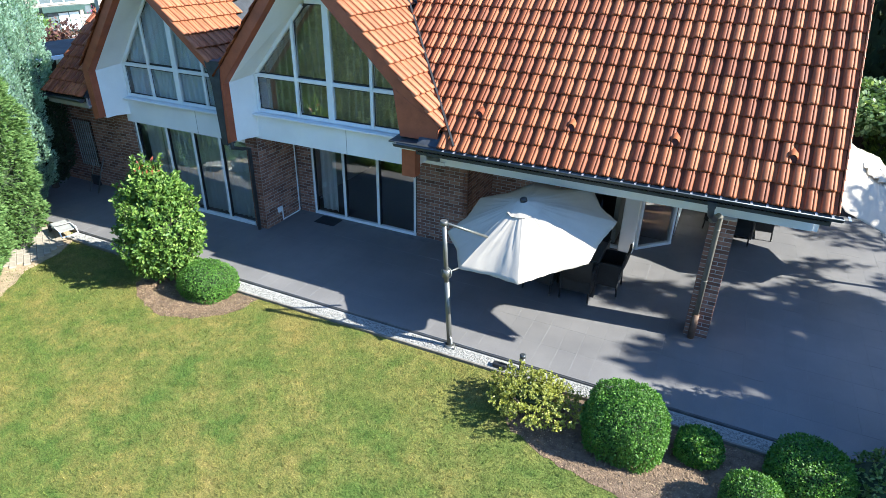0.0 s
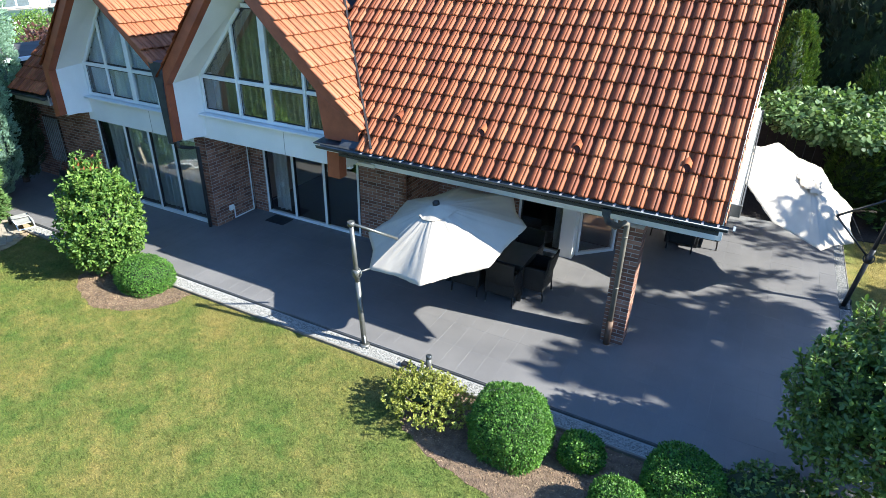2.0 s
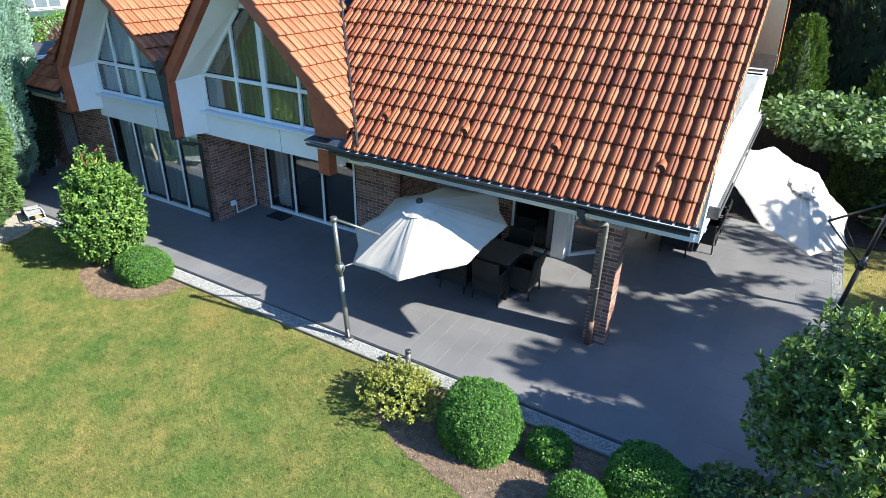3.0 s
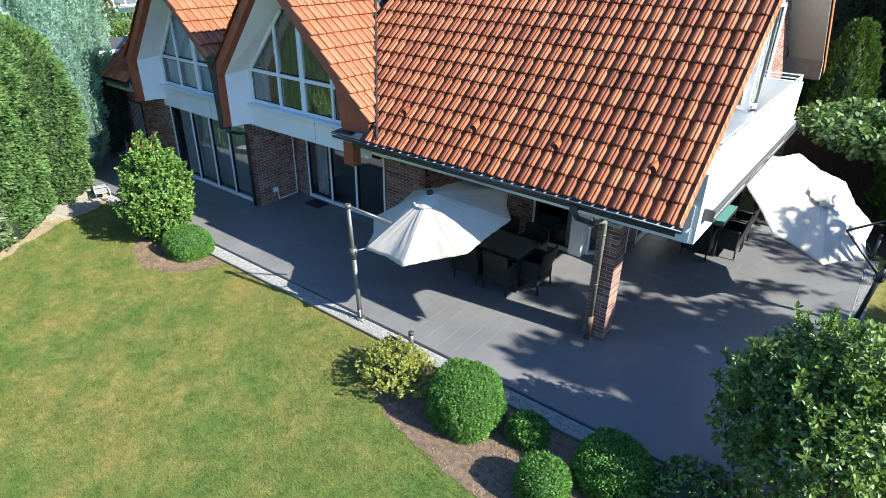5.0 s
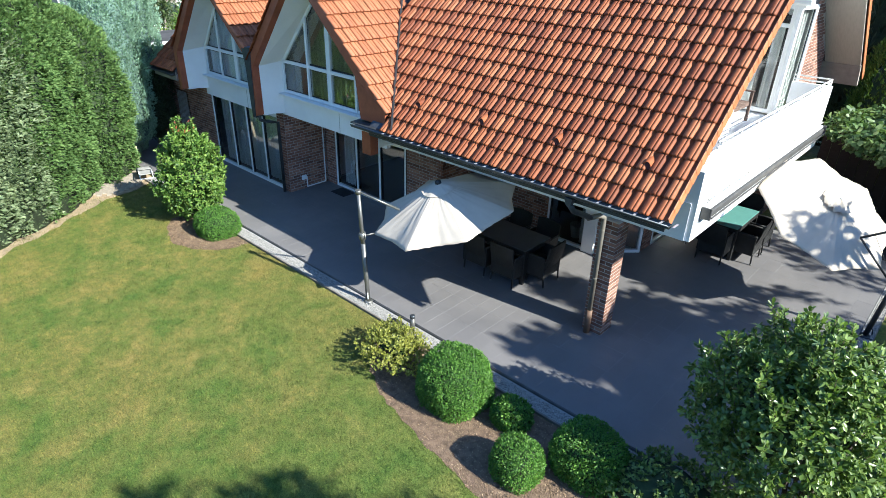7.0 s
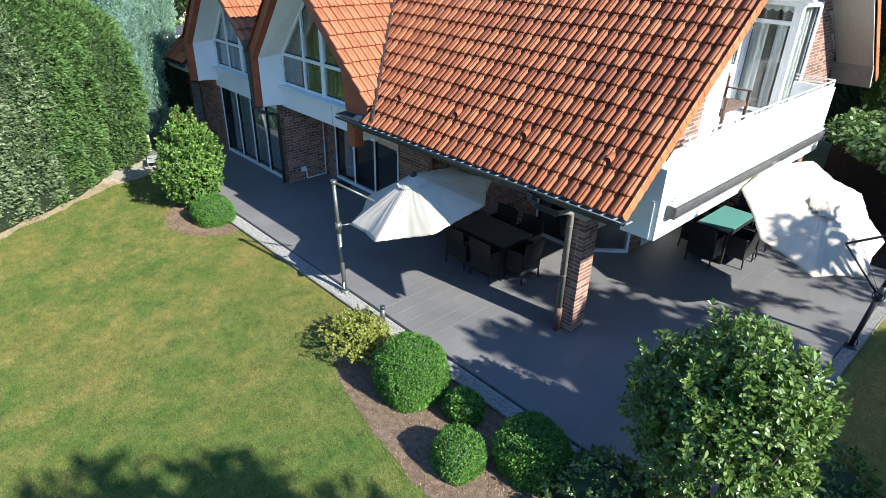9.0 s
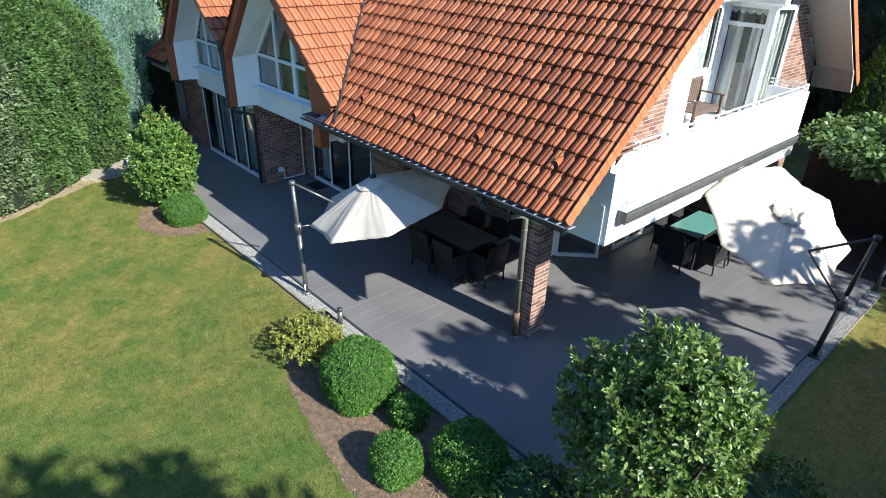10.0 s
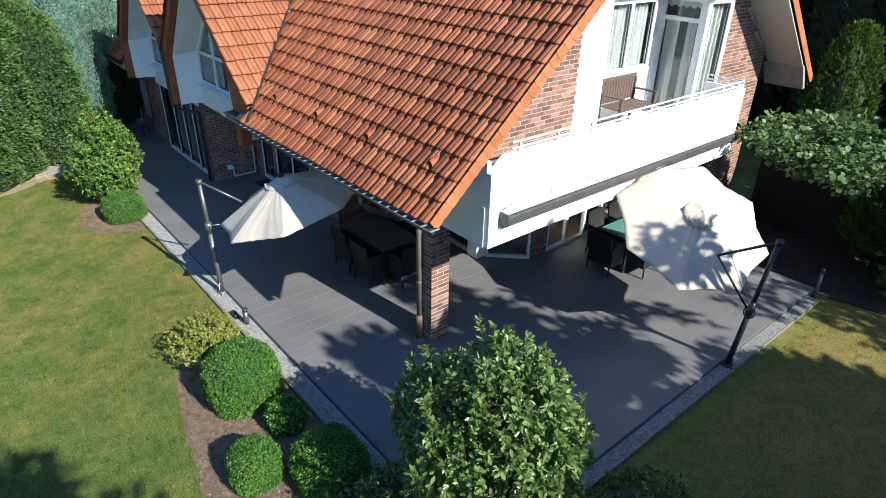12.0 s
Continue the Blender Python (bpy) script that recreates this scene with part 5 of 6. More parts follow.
# plant cores: the shade between inner twigs is put into their dark colour
M_BLUECORE = plain("blue-green twigs with shade in colour", (0.12, 0.19, 0.155), 0.9, vary=0.4, grain=30)
M_CORE = plain("inner twigs with shade in colour", (0.03, 0.05, 0.016), 0.9, vary=0.5, grain=30)


def core(parent, c, r, dark=None, seed=1, amp=0.04):
    bm = bmesh.new()
    bmesh.ops.create_icosphere(bm, subdivisions=4, radius=1)
    d = np.array([v.co[:] for v in bm.verts])
    f = lumpy(d, 7, amp, seed)
    for v, k in zip(bm.verts, f):
        v.co = Vector((c[0] + v.co.x * r[0] * k, c[1] + v.co.y * r[1] * k, c[2] + v.co.z * r[2] * k))
    for q in bm.faces:
        q.smooth = True
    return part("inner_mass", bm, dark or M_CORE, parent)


def box_ball(at, c, r, n, label, seed, leafsize=0.030, amp=0.03, material=None):
    """A clipped shrub: at its foot on the bed, c the middle of its crown above that, r its radii."""
    T = thing("box_ball", at, label, "shrub", "clipped box balls")
    bm = bmesh.new()
    tube(bm, [(0, 0, -0.05), (0.01, 0, c[2] * 0.6 + 0.03)], [0.03, 0.02], 7)
    part("stem", bm, M_BARK, T)
    core(T, c, [k * 0.90 for k in r], seed=seed, amp=amp)
    rng = np.random.default_rng(seed)
    d = sphere_dirs(rng, n)
    d = d[d[:, 2] > -0.8]
    A = rng.normal(size=(30, 3)) * 13.0
    pit = np.sin(d @ A.T + rng.uniform(0, 6.28, 30)).mean(1)[:, None] * 0.16
    f = lumpy(d, 7, amp, seed)[:, None] * (rng.uniform(0.93, 1.03, (len(d), 1)) + pit)
    f *= (np.abs(d) ** 2.6).sum(1, keepdims=True) ** (-1 / 2.6) * 0.965
    P = np.array(c) + d * np.array(r) * f
    leaf_cloud("foliage", P, d * 0.55 + rng.normal(size=d.shape) * 0.75, leafsize, material or M_BOX, T, 0.62, seed=seed, face=d)
    return T


box_ball((-0.57, 6.36, -0.06), (0, 0, 0.265), (0.545, 0.53, 0.55), 38000, "large clipped box ball in the mulch bed", 21, 0.026, 0.045)
box_ball((0.96, 5.83, -0.06), (0, 0, 0.17), (0.335, 0.32, 0.345), 15000, "small clipped box ball beside the lawn", 22, 0.024, 0.04)
box_ball((0.33, 6.53, -0.06), (0, 0, 0.11), (0.29, 0.28, 0.26), 6000, "loose little round shrub between box balls", 23, 0.035, 0.12, M_BOX)
box_ball((1.58, 6.56, -0.06), (0, 0, 0.16), (0.46, 0.45, 0.45), 19000, "clipped box ball half in shade", 24, 0.03, 0.06)
box_ball((-8.20, 6.74, -0.06), (0, 0, 0.18), (0.52, 0.46, 0.36), 18000, "low clipped box ball beside the laurel", 25, 0.026)


def whorl_shrub(name, at, c, r, tips, per, leafsize, material, label, cat, seed, amp=0.10, spread=0.9, width=0.36, low=-0.55, droop=0.05, depth=0.82, singles=0, taper=0.0, inner=0.74, shoots=0.0, foot=0.0, lean=0.0):
    """A broad-leaved shrub: stems, and leaves in whorls at the shoot ends."""
    T = thing(name, at, label, cat)
    rng = np.random.default_rng(seed)
    rr = random.Random(seed)
    for k in range(6):
        bm = bmesh.new()
        a = k * math.tau / 6 + rr.uniform(-0.3, 0.3)
        e = Vector((c[0] + r[0] * 0.6 * math.cos(a), c[1] + r[1] * 0.6 * math.sin(a), c[2] + r[2] * 0.35))
        tube(bm, [(0.05 * math.cos(a), 0.05 * math.sin(a), -0.05), (0.16 * math.cos(a) + c[0] * 0.3, 0.16 * math.sin(a) + c[1] * 0.3, c[2] * 0.55), e], [0.035, 0.025, 0.010], 7)
        part("stem", bm, M_BARK, T)
    core(T, c, [k * inner for k in r], seed=seed, amp=amp)
    d = sphere_dirs(rng, tips)
    d = d[d[:, 2] > low]
    f = lumpy(d, 8, amp, seed)[:, None] * rng.uniform(depth, 1.04, (len(d), 1))
    q = d * np.array(r) * f
    q[:, :2] *= 1 - taper * np.clip(d[:, 2:], 0, 1) - foot * np.clip(-d[:, 2:], 0, 1)
    q[:, 0] += lean * q[:, 2]
    tipsP = np.array(c) + q
    axis = d + rng.normal(size=d.shape) * 0.35 + np.array([0, 0, 0.45])
    axis /= np.linalg.norm(axis, axis=1, keepdims=True)
    P = np.repeat(tipsP, per, 0) - np.repeat(axis, per, 0) * rng.uniform(0, leafsize * 0.7, (len(d) * per, 1))
    ax = np.repeat(axis, per, 0)
    D = ax * rng.uniform(0.15, 0.8, (len(P), 1)) + sphere_dirs(rng, len(P)) * spread
    if shoots:
        # leafy shoots that stand out over the rest
        top = np.flatnonzero((d[:, 2] > -0.25) & (rng.uniform(size=len(d)) < shoots))
        bm = bmesh.new()
        SP, SA = [], []
        for i in top:
            way = Vector(axis[i]) * 0.55 + Vector((rr.uniform(-0.2, 0.2), rr.uniform(-0.2, 0.2), 0.8))
            way.normalize()
            a = Vector(tipsP[i])
            L = rr.uniform(1.2, 3.0) * leafsize * (1.7 if rr.random() < 0.15 and d[i, 2] > 0.5 else 1.0)
            tube(bm, [a - way * leafsize, a + way * L], [0.006, 0.003], 5)
            for k in range(int(L / leafsize * 2.2) + 1):
                SP.append(a + way * (k * leafsize * 0.45))
                SA.append(way)
        part("twig_growth", bm, M_BARK, T, kind="stuff")
        SP, SA = np.repeat(np.array(SP), 4, 0), np.repeat(np.array(SA), 4, 0)
        P = np.concatenate([P, SP])
        D = np.concatenate([D, SA * 0.75 + sphere_dirs(rng, len(SP)) * 0.75])
        ax = np.concatenate([ax, SA])
    leaf_cloud("foliage", P, D, leafsize, material, T, width, 0.3, seed, droop=droop, face=ax + np.array([0.2, 0, 0.3]), oval=True)
    if singles:
        # the shoots nearest the top stand out leaf by leaf
        bm = bmesh.new()
        vs = [bm.verts.new(p) for p in ((0, 0, 0), (0.17, 0.40, 0.04), (0, 0.45, 0), (-0.17, 0.40, 0.04), (0.12, 0.75, 0.02), (0, 0.78, -0.01), (-0.12, 0.75, 0.02), (0, 1.0, -0.05), (0.09, 0.15, 0.03), (-0.09, 0.15, 0.03))]
        for q in ((0, 8, 1, 2), (0, 2, 3, 9), (2, 1, 4, 5), (2, 5, 6, 3), (5, 4, 7), (5, 7, 6)):
            bm.faces.new([vs[i] for i in q])
        leaf_me = mesh_of("leaf", bm, M_RHODO_ONE)
        order = np.argsort(-(tipsP[:, 2] + 0.25 * rng.normal(size=len(tipsP))))[: singles // 6]
        for i in order:
            for k in range(6):
                q = Vector(axis[i]) * rr.uniform(0.3, 0.9) + Vector(sphere_dirs(rng, 1)[0]) * 0.8
                ob = new("leaf", leaf_me)
                ob.parent = T
                ob.matrix_world = Matrix.Translation(T.matrix_world.translation + Vector(tipsP[i]) + Vector(axis[i]) * 0.03) @ q.to_track_quat("Y", "Z").to_matrix().to_4x4() @ Matrix.Scale(leafsize * rr.uniform(0.8, 1.25), 4)
    return T


def m_leaf_one():
    m, nt, b = mat_new("single glossy leaf")
    i = nt.nodes.new("ShaderNodeObjectInfo")
    c = ramp(nt, i.outputs["Random"], [(0, (0.07, 0.12, 0.04)), (0.6, (0.14, 0.21, 0.075)), (1, (0.26, 0.33, 0.14))])
    nt.links.new(c, b.inputs["Base Color"])
    b.inputs["Roughness"].default_value = 0.32
    return m


M_RHODO_ONE = m_leaf_one()
whorl_shrub("rhododendron", (3.80, 6.95, -0.06), (-0.32, 0.50, 1.52), (1.10, 1.06, 1.20), 2700, 8, 0.074, M_RHODO, "tall glossy dark green rhododendron at the terrace corner", "shrub", 31, 0.24, 0.95, 0.42, -0.9, depth=0.62, singles=288, inner=0.50, shoots=0.14, taper=0.18)
laurel = whorl_shrub("laurel_shrub", (-9.26, 6.80, -0.06), (0, 0, 1.02), (0.87, 0.82, 1.14), 2200, 8, 0.074, M_LAUREL, "upright light green laurel shrub with red young tips", "shrub", 32, 0.19, 0.9, 0.45, -0.9, depth=0.62, taper=0.46, inner=0.48, shoots=0.12, foot=0.34, lean=-0.05)
rng = np.random.default_rng(6)
tip = np.array([-0.05, 0.0, 2.10]) + rng.normal(size=(26, 3)) * np.array([0.17, 0.15, 0.10])
leaf_cloud("young_growth", tip, rng.normal(size=(26, 3)) * 0.5 + np.array([0, 0, 1.0]), 0.09, M_RED, laurel, 0.4, 0.3, 6, label="red young leaves")
whorl_shrub("golden_shrub", (-1.86, 6.36, -0.06), (0, 0, 0.28), (0.70, 0.55, 0.34), 1500, 9, 0.034, M_YELLOW, "loose golden-leaved shrub at the end of the bed", "shrub", 33, 0.34, 1.0, 0.5, -0.5, depth=0.42, inner=0.34, shoots=0.10)
whorl_shrub("groundcover", (4.35, 8.7, -0.08), (0, 0, 0.12), (0.62, 1.05, 0.32), 700, 7, 0.06, M_RHODO, "low dark groundcover under the rhododendron", "shrub", 34, 0.15, 1.0, 0.5, -0.3)
whorl_shrub("groundcover", (2.62, 6.72, -0.06), (0, 0, 0.18), (0.80, 0.62, 0.42), 700, 6, 0.06, M_RHODO, "low dark shrub in the shaded bed", "shrub", 35, 0.15, 1.0, 0.5, -0.3)


def sprays(name, P, N, lift, length, per, material, parent, seed, fan=0.55, width=0.2):
    """Flat fans of scale-leaved twigs: P on the surface, N its outward way, lift how far they rise."""
    rng = np.random.default_rng(seed)
    n = len(P)
    ax = N + rng.normal(size=(n, 3)) * 0.35 + np.array([0, 0, lift])
    ax /= np.linalg.norm(ax, axis=1, keepdims=True)
    flat_n = np.array([0, 0, 1.0]) + rng.normal(size=(n, 3)) * 0.45
    side = np.cross(ax, flat_n)
    side /= np.linalg.norm(side, axis=1, keepdims=True) + 1e-9
    up = np.cross(side, ax)
    k = np.tile(np.linspace(-1, 1, per), n)[:, None]
    A, S, U = (np.repeat(v, per, 0) for v in (ax, side, up))
    size = np.repeat(length * rng.uniform(0.6, 1.25, (n, 1)), per, 0)
    D = A + S * k * fan + rng.normal(size=A.shape) * 0.10
    B = np.repeat(P, per, 0) + A * size * rng.uniform(0, 0.35, (len(A), 1))
    return leaf_cloud(name, B, D, 1.0, material, parent, width, 0.1, seed, vary=0.0, face=U, sizes=size[:, 0] * (1 - 0.35 * np.abs(k[:, 0])))


def column_points(rng, n, r, z0, z1, h):
    """Points and outward ways on an upright plant: a drum up to z1, then a dome or cone to h."""
    z = rng.uniform(z0, h, n)
    a = rng.uniform(0, math.tau, n)
    q = np.clip((z - z1) / (h - z1), 0, 1)
    rad = r * np.sqrt(np.clip(1 - q ** 1.7, 0.0, 1)) * (1 - 0.16 * np.clip(1 - z / 1.6, 0, 1))
    N = np.stack([np.cos(a), np.sin(a), 0.15 + q * 1.1], 1)
    N /= np.linalg.norm(N, axis=1, keepdims=True)
    b = 0.06 * np.sin(a * 7 + z * 3.0) + 0.05 * np.sin(a * 13 - z * 6.1) + 0.05 * np.sin(z * 9 + a * 4) + rng.uniform(-0.10, 0.03, n)
    rad = np.maximum(rad + b, 0.02)
    return np.stack([rad * np.cos(a), rad * np.sin(a), z], 1), N


def hedge_of(label, columns, material, seed, per_m2=430, length=0.105, lift=0.1, front=None):
    """A hedge grown together from upright plants (x, y, r, drum height, height)."""
    cx, cy = columns[0][0], columns[0][1]
    T = thing("hedge", (cx, cy, LAWN_Z), label, "hedge")
    rng = np.random.default_rng(seed)
    PP, NN = [], []
    for i, (x, y, r, z1, h) in enumerate(columns):
        bm = bmesh.new()
        zs = [0.0, z1 * 0.5, z1] + [z1 + (h - z1) * q for q in (0.3, 0.55, 0.75, 0.9, 0.97)]
        rs = [(r - 0.22) * math.sqrt(max(0.01, 1 - max(0, (z - z1) / (h - z1)) ** 1.7)) for z in zs]
        tube(bm, [(x - cx, y - cy, z) for z in zs], rs, 20)
        # solid core, coloured as dark as the shade inside the hedge
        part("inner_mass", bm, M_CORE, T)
        P, N = column_points(rng, int(per_m2 * math.tau * r * h), r, 0.05, z1, h)
        P[:, 0] += x - cx
        P[:, 1] += y - cy
        ok = np.ones(len(P), bool)
        if front is not None:
            ok &= N @ np.array(front) > -0.25
        for j, (x2, y2, r2, z2, h2) in enumerate(columns):
            if j != i:
                ok &= ~((np.hypot(P[:, 0] - (x2 - cx), P[:, 1] - (y2 - cy)) < r2 - 0.2) & (P[:, 2] < z2))
        PP.append(P[ok])
        NN.append(N[ok])
    sprays("foliage", np.concatenate(PP), np.concatenate(NN), lift, length, 9, material, T, seed)
    return T


hedge_of("dense green clipped yew hedge", [(-14.0, 6.12, 1.27, 2.3, 4.4), (-13.15, 4.72, 1.36, 2.6, 6.2), (-12.6, 4.05, 1.42, 3.0, 6.2)], M_YEW, 42, 680, 0.098, 0.0, front=(0.85, 0.5, 0.1))
hedge_of("grey-green clipped cypress hedge", [(-12.15, 3.35, 1.42, 3.4, 4.9), (-11.65, 2.45, 1.42, 3.4, 4.9), (-11.15, 1.55, 1.42, 3.4, 4.9), (-10.75, 0.6, 1.42, 3.4, 4.9), (-10.6, -0.5, 1.42, 3.4, 4.9)], M_GREYHEDGE, 41, front=(0.85, 0.5, 0.1))
hedge_of("green clipped hedge along the south garden side", [(-10.6, -1.9 - 1.5 * i, 1.4, 3.6, 5.2) for i in range(6)], M_YEW, 45, 60, 0.24, front=(0.85, 0.5, 0.1))
hedge_of("dark clipped hedge behind the east lawn", [(5.0 + 0.9 * i, 17.5 + 0.12 * i, 0.75, 1.6, 2.3) for i in range(6)], M_YEW, 43, 120, 0.16)
hedge_of("tall hedge along the east garden edge", [(9.5 + 0.04 * i, 4.6 + 0.9 * i, 0.8, 2.6, 3.4) for i in range(11)], M_YEW, 44, 60, 0.22)


def conifer(name, at, r, h, material, n, label, seed, size=0.13, trunk=0.25, z1=0.55, lift=0.9, heart=M_CORE):
    """A column of upright sprays on a thin trunk."""
    T = thing(name, at, label, "conifer")
    bm = bmesh.new()
    tube(bm, [(0, 0, -0.1), (0, 0, h * 0.8)], [0.09, 0.03], 8)
    part("trunk", bm, M_BARK, T)
    z1 = trunk + (h - trunk) * z1
    bm = bmesh.new()
    tube(bm, [(0, 0, trunk + 0.1), (0, 0, trunk + 0.4), (0, 0, z1), (0, 0, z1 + (h - z1) * 0.5), (0, 0, z1 + (h - z1) * 0.85)], [r * 0.35, r * 0.75, r * 0.76, r * 0.55, r * 0.15], 18)
    # solid core whose colour carries the shade inside the crown
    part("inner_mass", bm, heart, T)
    rng = np.random.default_rng(seed)
    P, N = column_points(rng, n, r, trunk, z1, h)
    low = np.clip((P[:, 2:] - trunk) / 0.5, 0.45, 1) ** 0.7
    P[:, :2] *= low
    sprays("crown", P, N, lift, size, 9, material, T, seed, 0.5)
    return T


conifer("blue_cypress", (-14.62, 7.5, LAWN_Z), 0.80, 6.2, M_BLUE, 32000, "soft blue-green cypress beside the hedge", 51, 0.066, heart=M_BLUECORE)
conifer("blue_cypress", (-15.15, 8.15, LAWN_Z), 0.92, 6.6, M_BLUE, 26000, "blue-green cypress at the house corner", 52, 0.07, trunk=2.3, heart=M_BLUECORE)
# the yew's dark sprays carry the house shade in their colour
conifer("yew", (-15.25, 8.66, LAWN_Z), 0.56, 2.9, M_DARKTREE, 6000, "yew in the passage, house shade in its dark green", 57, 0.09, z1=0.6)
conifer("thuja", (1.80, 20.0, LAWN_Z), 0.76, 4.5, M_THUJA, 6500, "golden green thuja behind the terrace", 53, 0.11, z1=0.3)
conifer("thuja", (5.3, 20.2, LAWN_Z), 1.1, 4.0, M_THUJA, 6000, "broad golden green thuja behind the hedge", 54, 0.13)
conifer("thuja", (3.95, 18.0, LAWN_Z), 0.75, 3.9, M_THUJA, 4500, "green thuja at the corner of the lawn", 56, 0.14)
for i, (x, y, r, h) in enumerate(((0.8, 24.5, 2.2, 9), (3.9, 24.0, 2.4, 9.5), (7.4, 24.5, 2.4, 9), (-2.6, 25.5, 2.3, 9), (10.8, 23.0, 2.4, 8))):
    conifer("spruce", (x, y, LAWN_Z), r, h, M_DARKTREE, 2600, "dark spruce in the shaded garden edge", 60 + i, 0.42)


# spots of the terrace that the sun reaches through gaps in the crowns: x, y, radius
FLECKS = [(-0.45, 7.35, 0.25), (2.98, 11.9, 0.62), (3.75, 11.3, 0.5), (-0.64, 11.6, 0.3)]


def small_flecks(seed):
    """Small gaps between leaves: x, y, radius of each fleck of sun on the ground."""
    rr = random.Random(seed)
    res = []
    for n, (xa, ya), (xb, yb), wide, r0, r1 in ((22, (-0.6, 7.42), (1.1, 8.15), 0.16, 0.015, 0.055), (18, (2.0, 13.2), (4.1, 11.0), 0.5, 0.06, 0.15), (7, (0.7, 9.9), (2.8, 10.5), 0.4, 0.04, 0.10)):
        for _ in range(n):
            k = rr.random()
            res.append((xa + (xb - xa) * k + rr.gauss(0, wide), ya + (yb - ya) * k + rr.gauss(0, wide), rr.uniform(r0, r1)))
    return res


SMALL_FLECKS = small_flecks(4)


def open_to_sun(p):
    g = p - TO_SUN * (p.z / TO_SUN.z)
    return any(math.hypot(g.x - x, g.y - y) < r for x, y, r in FLECKS)


def broad_tree(name, at, trunk_h, clumps, per, leafsize, material, label, seed, trunk_r=0.16, width=0.6, clump_r=0.55, oval=False):
    """Trunk, limbs to each clump, and leaves gathered in clumps with gaps between."""
    T = thing(name, at, label, "tree")
    rng = np.random.default_rng(seed)
    clumps = [c for c in clumps if not open_to_sun(Vector(at) + Vector(c))]
    bm = bmesh.new()
    tube(bm, [(0, 0, -0.15), (0.03, 0.02, trunk_h * 0.5), (0, 0, trunk_h)], [trunk_r * 1.25, trunk_r, trunk_r * 0.7], 10)
    part("trunk", bm, M_BARK, T)
    bm = bmesh.new()
    for c in clumps[:26]:
        c = Vector(c)
        tube(bm, [(0, 0, trunk_h * 0.85), Vector((c.x * 0.45, c.y * 0.45, trunk_h + (c.z - trunk_h) * 0.55)), c], [trunk_r * 0.45, trunk_r * 0.22, 0.012], 6)
    part("limbs", bm, M_BARK, T)
    C = np.array(clumps)
    idx = np.repeat(np.arange(len(C)), per)
    d = sphere_dirs(rng, len(idx))
    P = C[idx] + d * (rng.uniform(0, 1, (len(idx), 1)) ** 0.45) * clump_r * np.array([1, 1, 0.75])
    g = (P + np.array(at)) - np.array(TO_SUN) * ((P[:, 2:] + at[2]) / TO_SUN.z)
    leafy = np.ones(len(P), bool)
    for x, y, r in SMALL_FLECKS:
        leafy &= np.hypot(g[:, 0] - x, g[:, 1] - y) > r + leafsize * 0.5
    P, d = P[leafy], d[leafy]
    leaf_cloud("crown", P, d + rng.normal(size=d.shape) * 0.6, leafsize, material, T, width, 0.2, seed, droop=0.15, oval=oval)
    return T


def ellipsoid_clumps(c, r, n, seed, shell=0.35):
    rng = np.random.default_rng(seed)
    d = sphere_dirs(rng, n)
    return (np.array(c) + d * np.array(r) * rng.uniform(shell, 1.0, (n, 1))).tolist()


# round-leaved tree beside the balcony end
broad_tree("catalpa", (2.8, 19.2, LAWN_Z), 2.0, ellipsoid_clumps((0.05, -2.3, 2.60), (1.55, 1.25, 0.5), 150, 71, 0.1), 110, 0.095, M_FIG, "round-leaved tree with broad green leaves by the balcony", 71, 0.055, 0.85, 0.30, True)
# trees of the east garden, whose shade falls on terrace and lawn
broad_tree("maple", (11.6, 11.0, LAWN_Z), 2.6, ellipsoid_clumps((0, 0, 5.0), (2.3, 2.25, 2.8), 260, 72) + ellipsoid_clumps((-2.40, 2.22, 6.2), (0.08, 0.10, 0.30), 2, 77) + ellipsoid_clumps((-0.40, -1.25, 7.5), (0.75, 0.28, 0.35), 10, 75) + ellipsoid_clumps((-1.25, 0.68, 7.9), (0.4, 0.12, 0.2), 3, 68) + ellipsoid_clumps((0.3, 2.3, 4.7), (1.3, 0.9, 0.8), 60, 76) + ellipsoid_clumps((1.1, 3.2, 4.7), (1.4, 0.8, 0.8), 60, 69) + ellipsoid_clumps((0.05, 3.0, 6.4), (0.45, 0.35, 0.1), 2, 67), 130, 0.26, M_TREE, "leafy garden tree shading the terrace", 72)
broad_tree("maple", (12.6, 4.0, LAWN_Z), 3.4, ellipsoid_clumps((0, 0, 7.6), (2.2, 2.1, 2.2), 120, 73) + ellipsoid_clumps((-1.25, 1.0, 8.3), (0.15, 0.1, 0.2), 2, 79), 80, 0.26, M_TREE, "leafy garden tree shading the lawn", 73)
broad_tree("maple", (13.3, 17.9, LAWN_Z), 2.6, ellipsoid_clumps((0, 0, 5.0), (2.0, 1.5, 2.4), 80, 74) + ellipsoid_clumps((-3.1, -1.3, 6.4), (0.5, 0.12, 0.1), 3, 66) + ellipsoid_clumps((-1.45, -1.8, 6.4), (0.6, 0.15, 0.15), 3, 65), 70, 0.20, M_TREE, "leafy garden tree by the east hedge", 74)
# taller trees behind the lawn, unseen; added to block sky and deepen terrace shade
for i, (x, y) in enumerate(((9.5, -4.5), (5.5, -9.5))):
    broad_tree("maple", (x, y, LAWN_Z), 3.2, ellipsoid_clumps((0, 0, 6.8), (2.8, 2.6, 3.2), 150, 78 + i), 60, 0.30, M_TREE, "unseen tall tree added to block the south-east sky", 78 + i, clump_r=0.8)
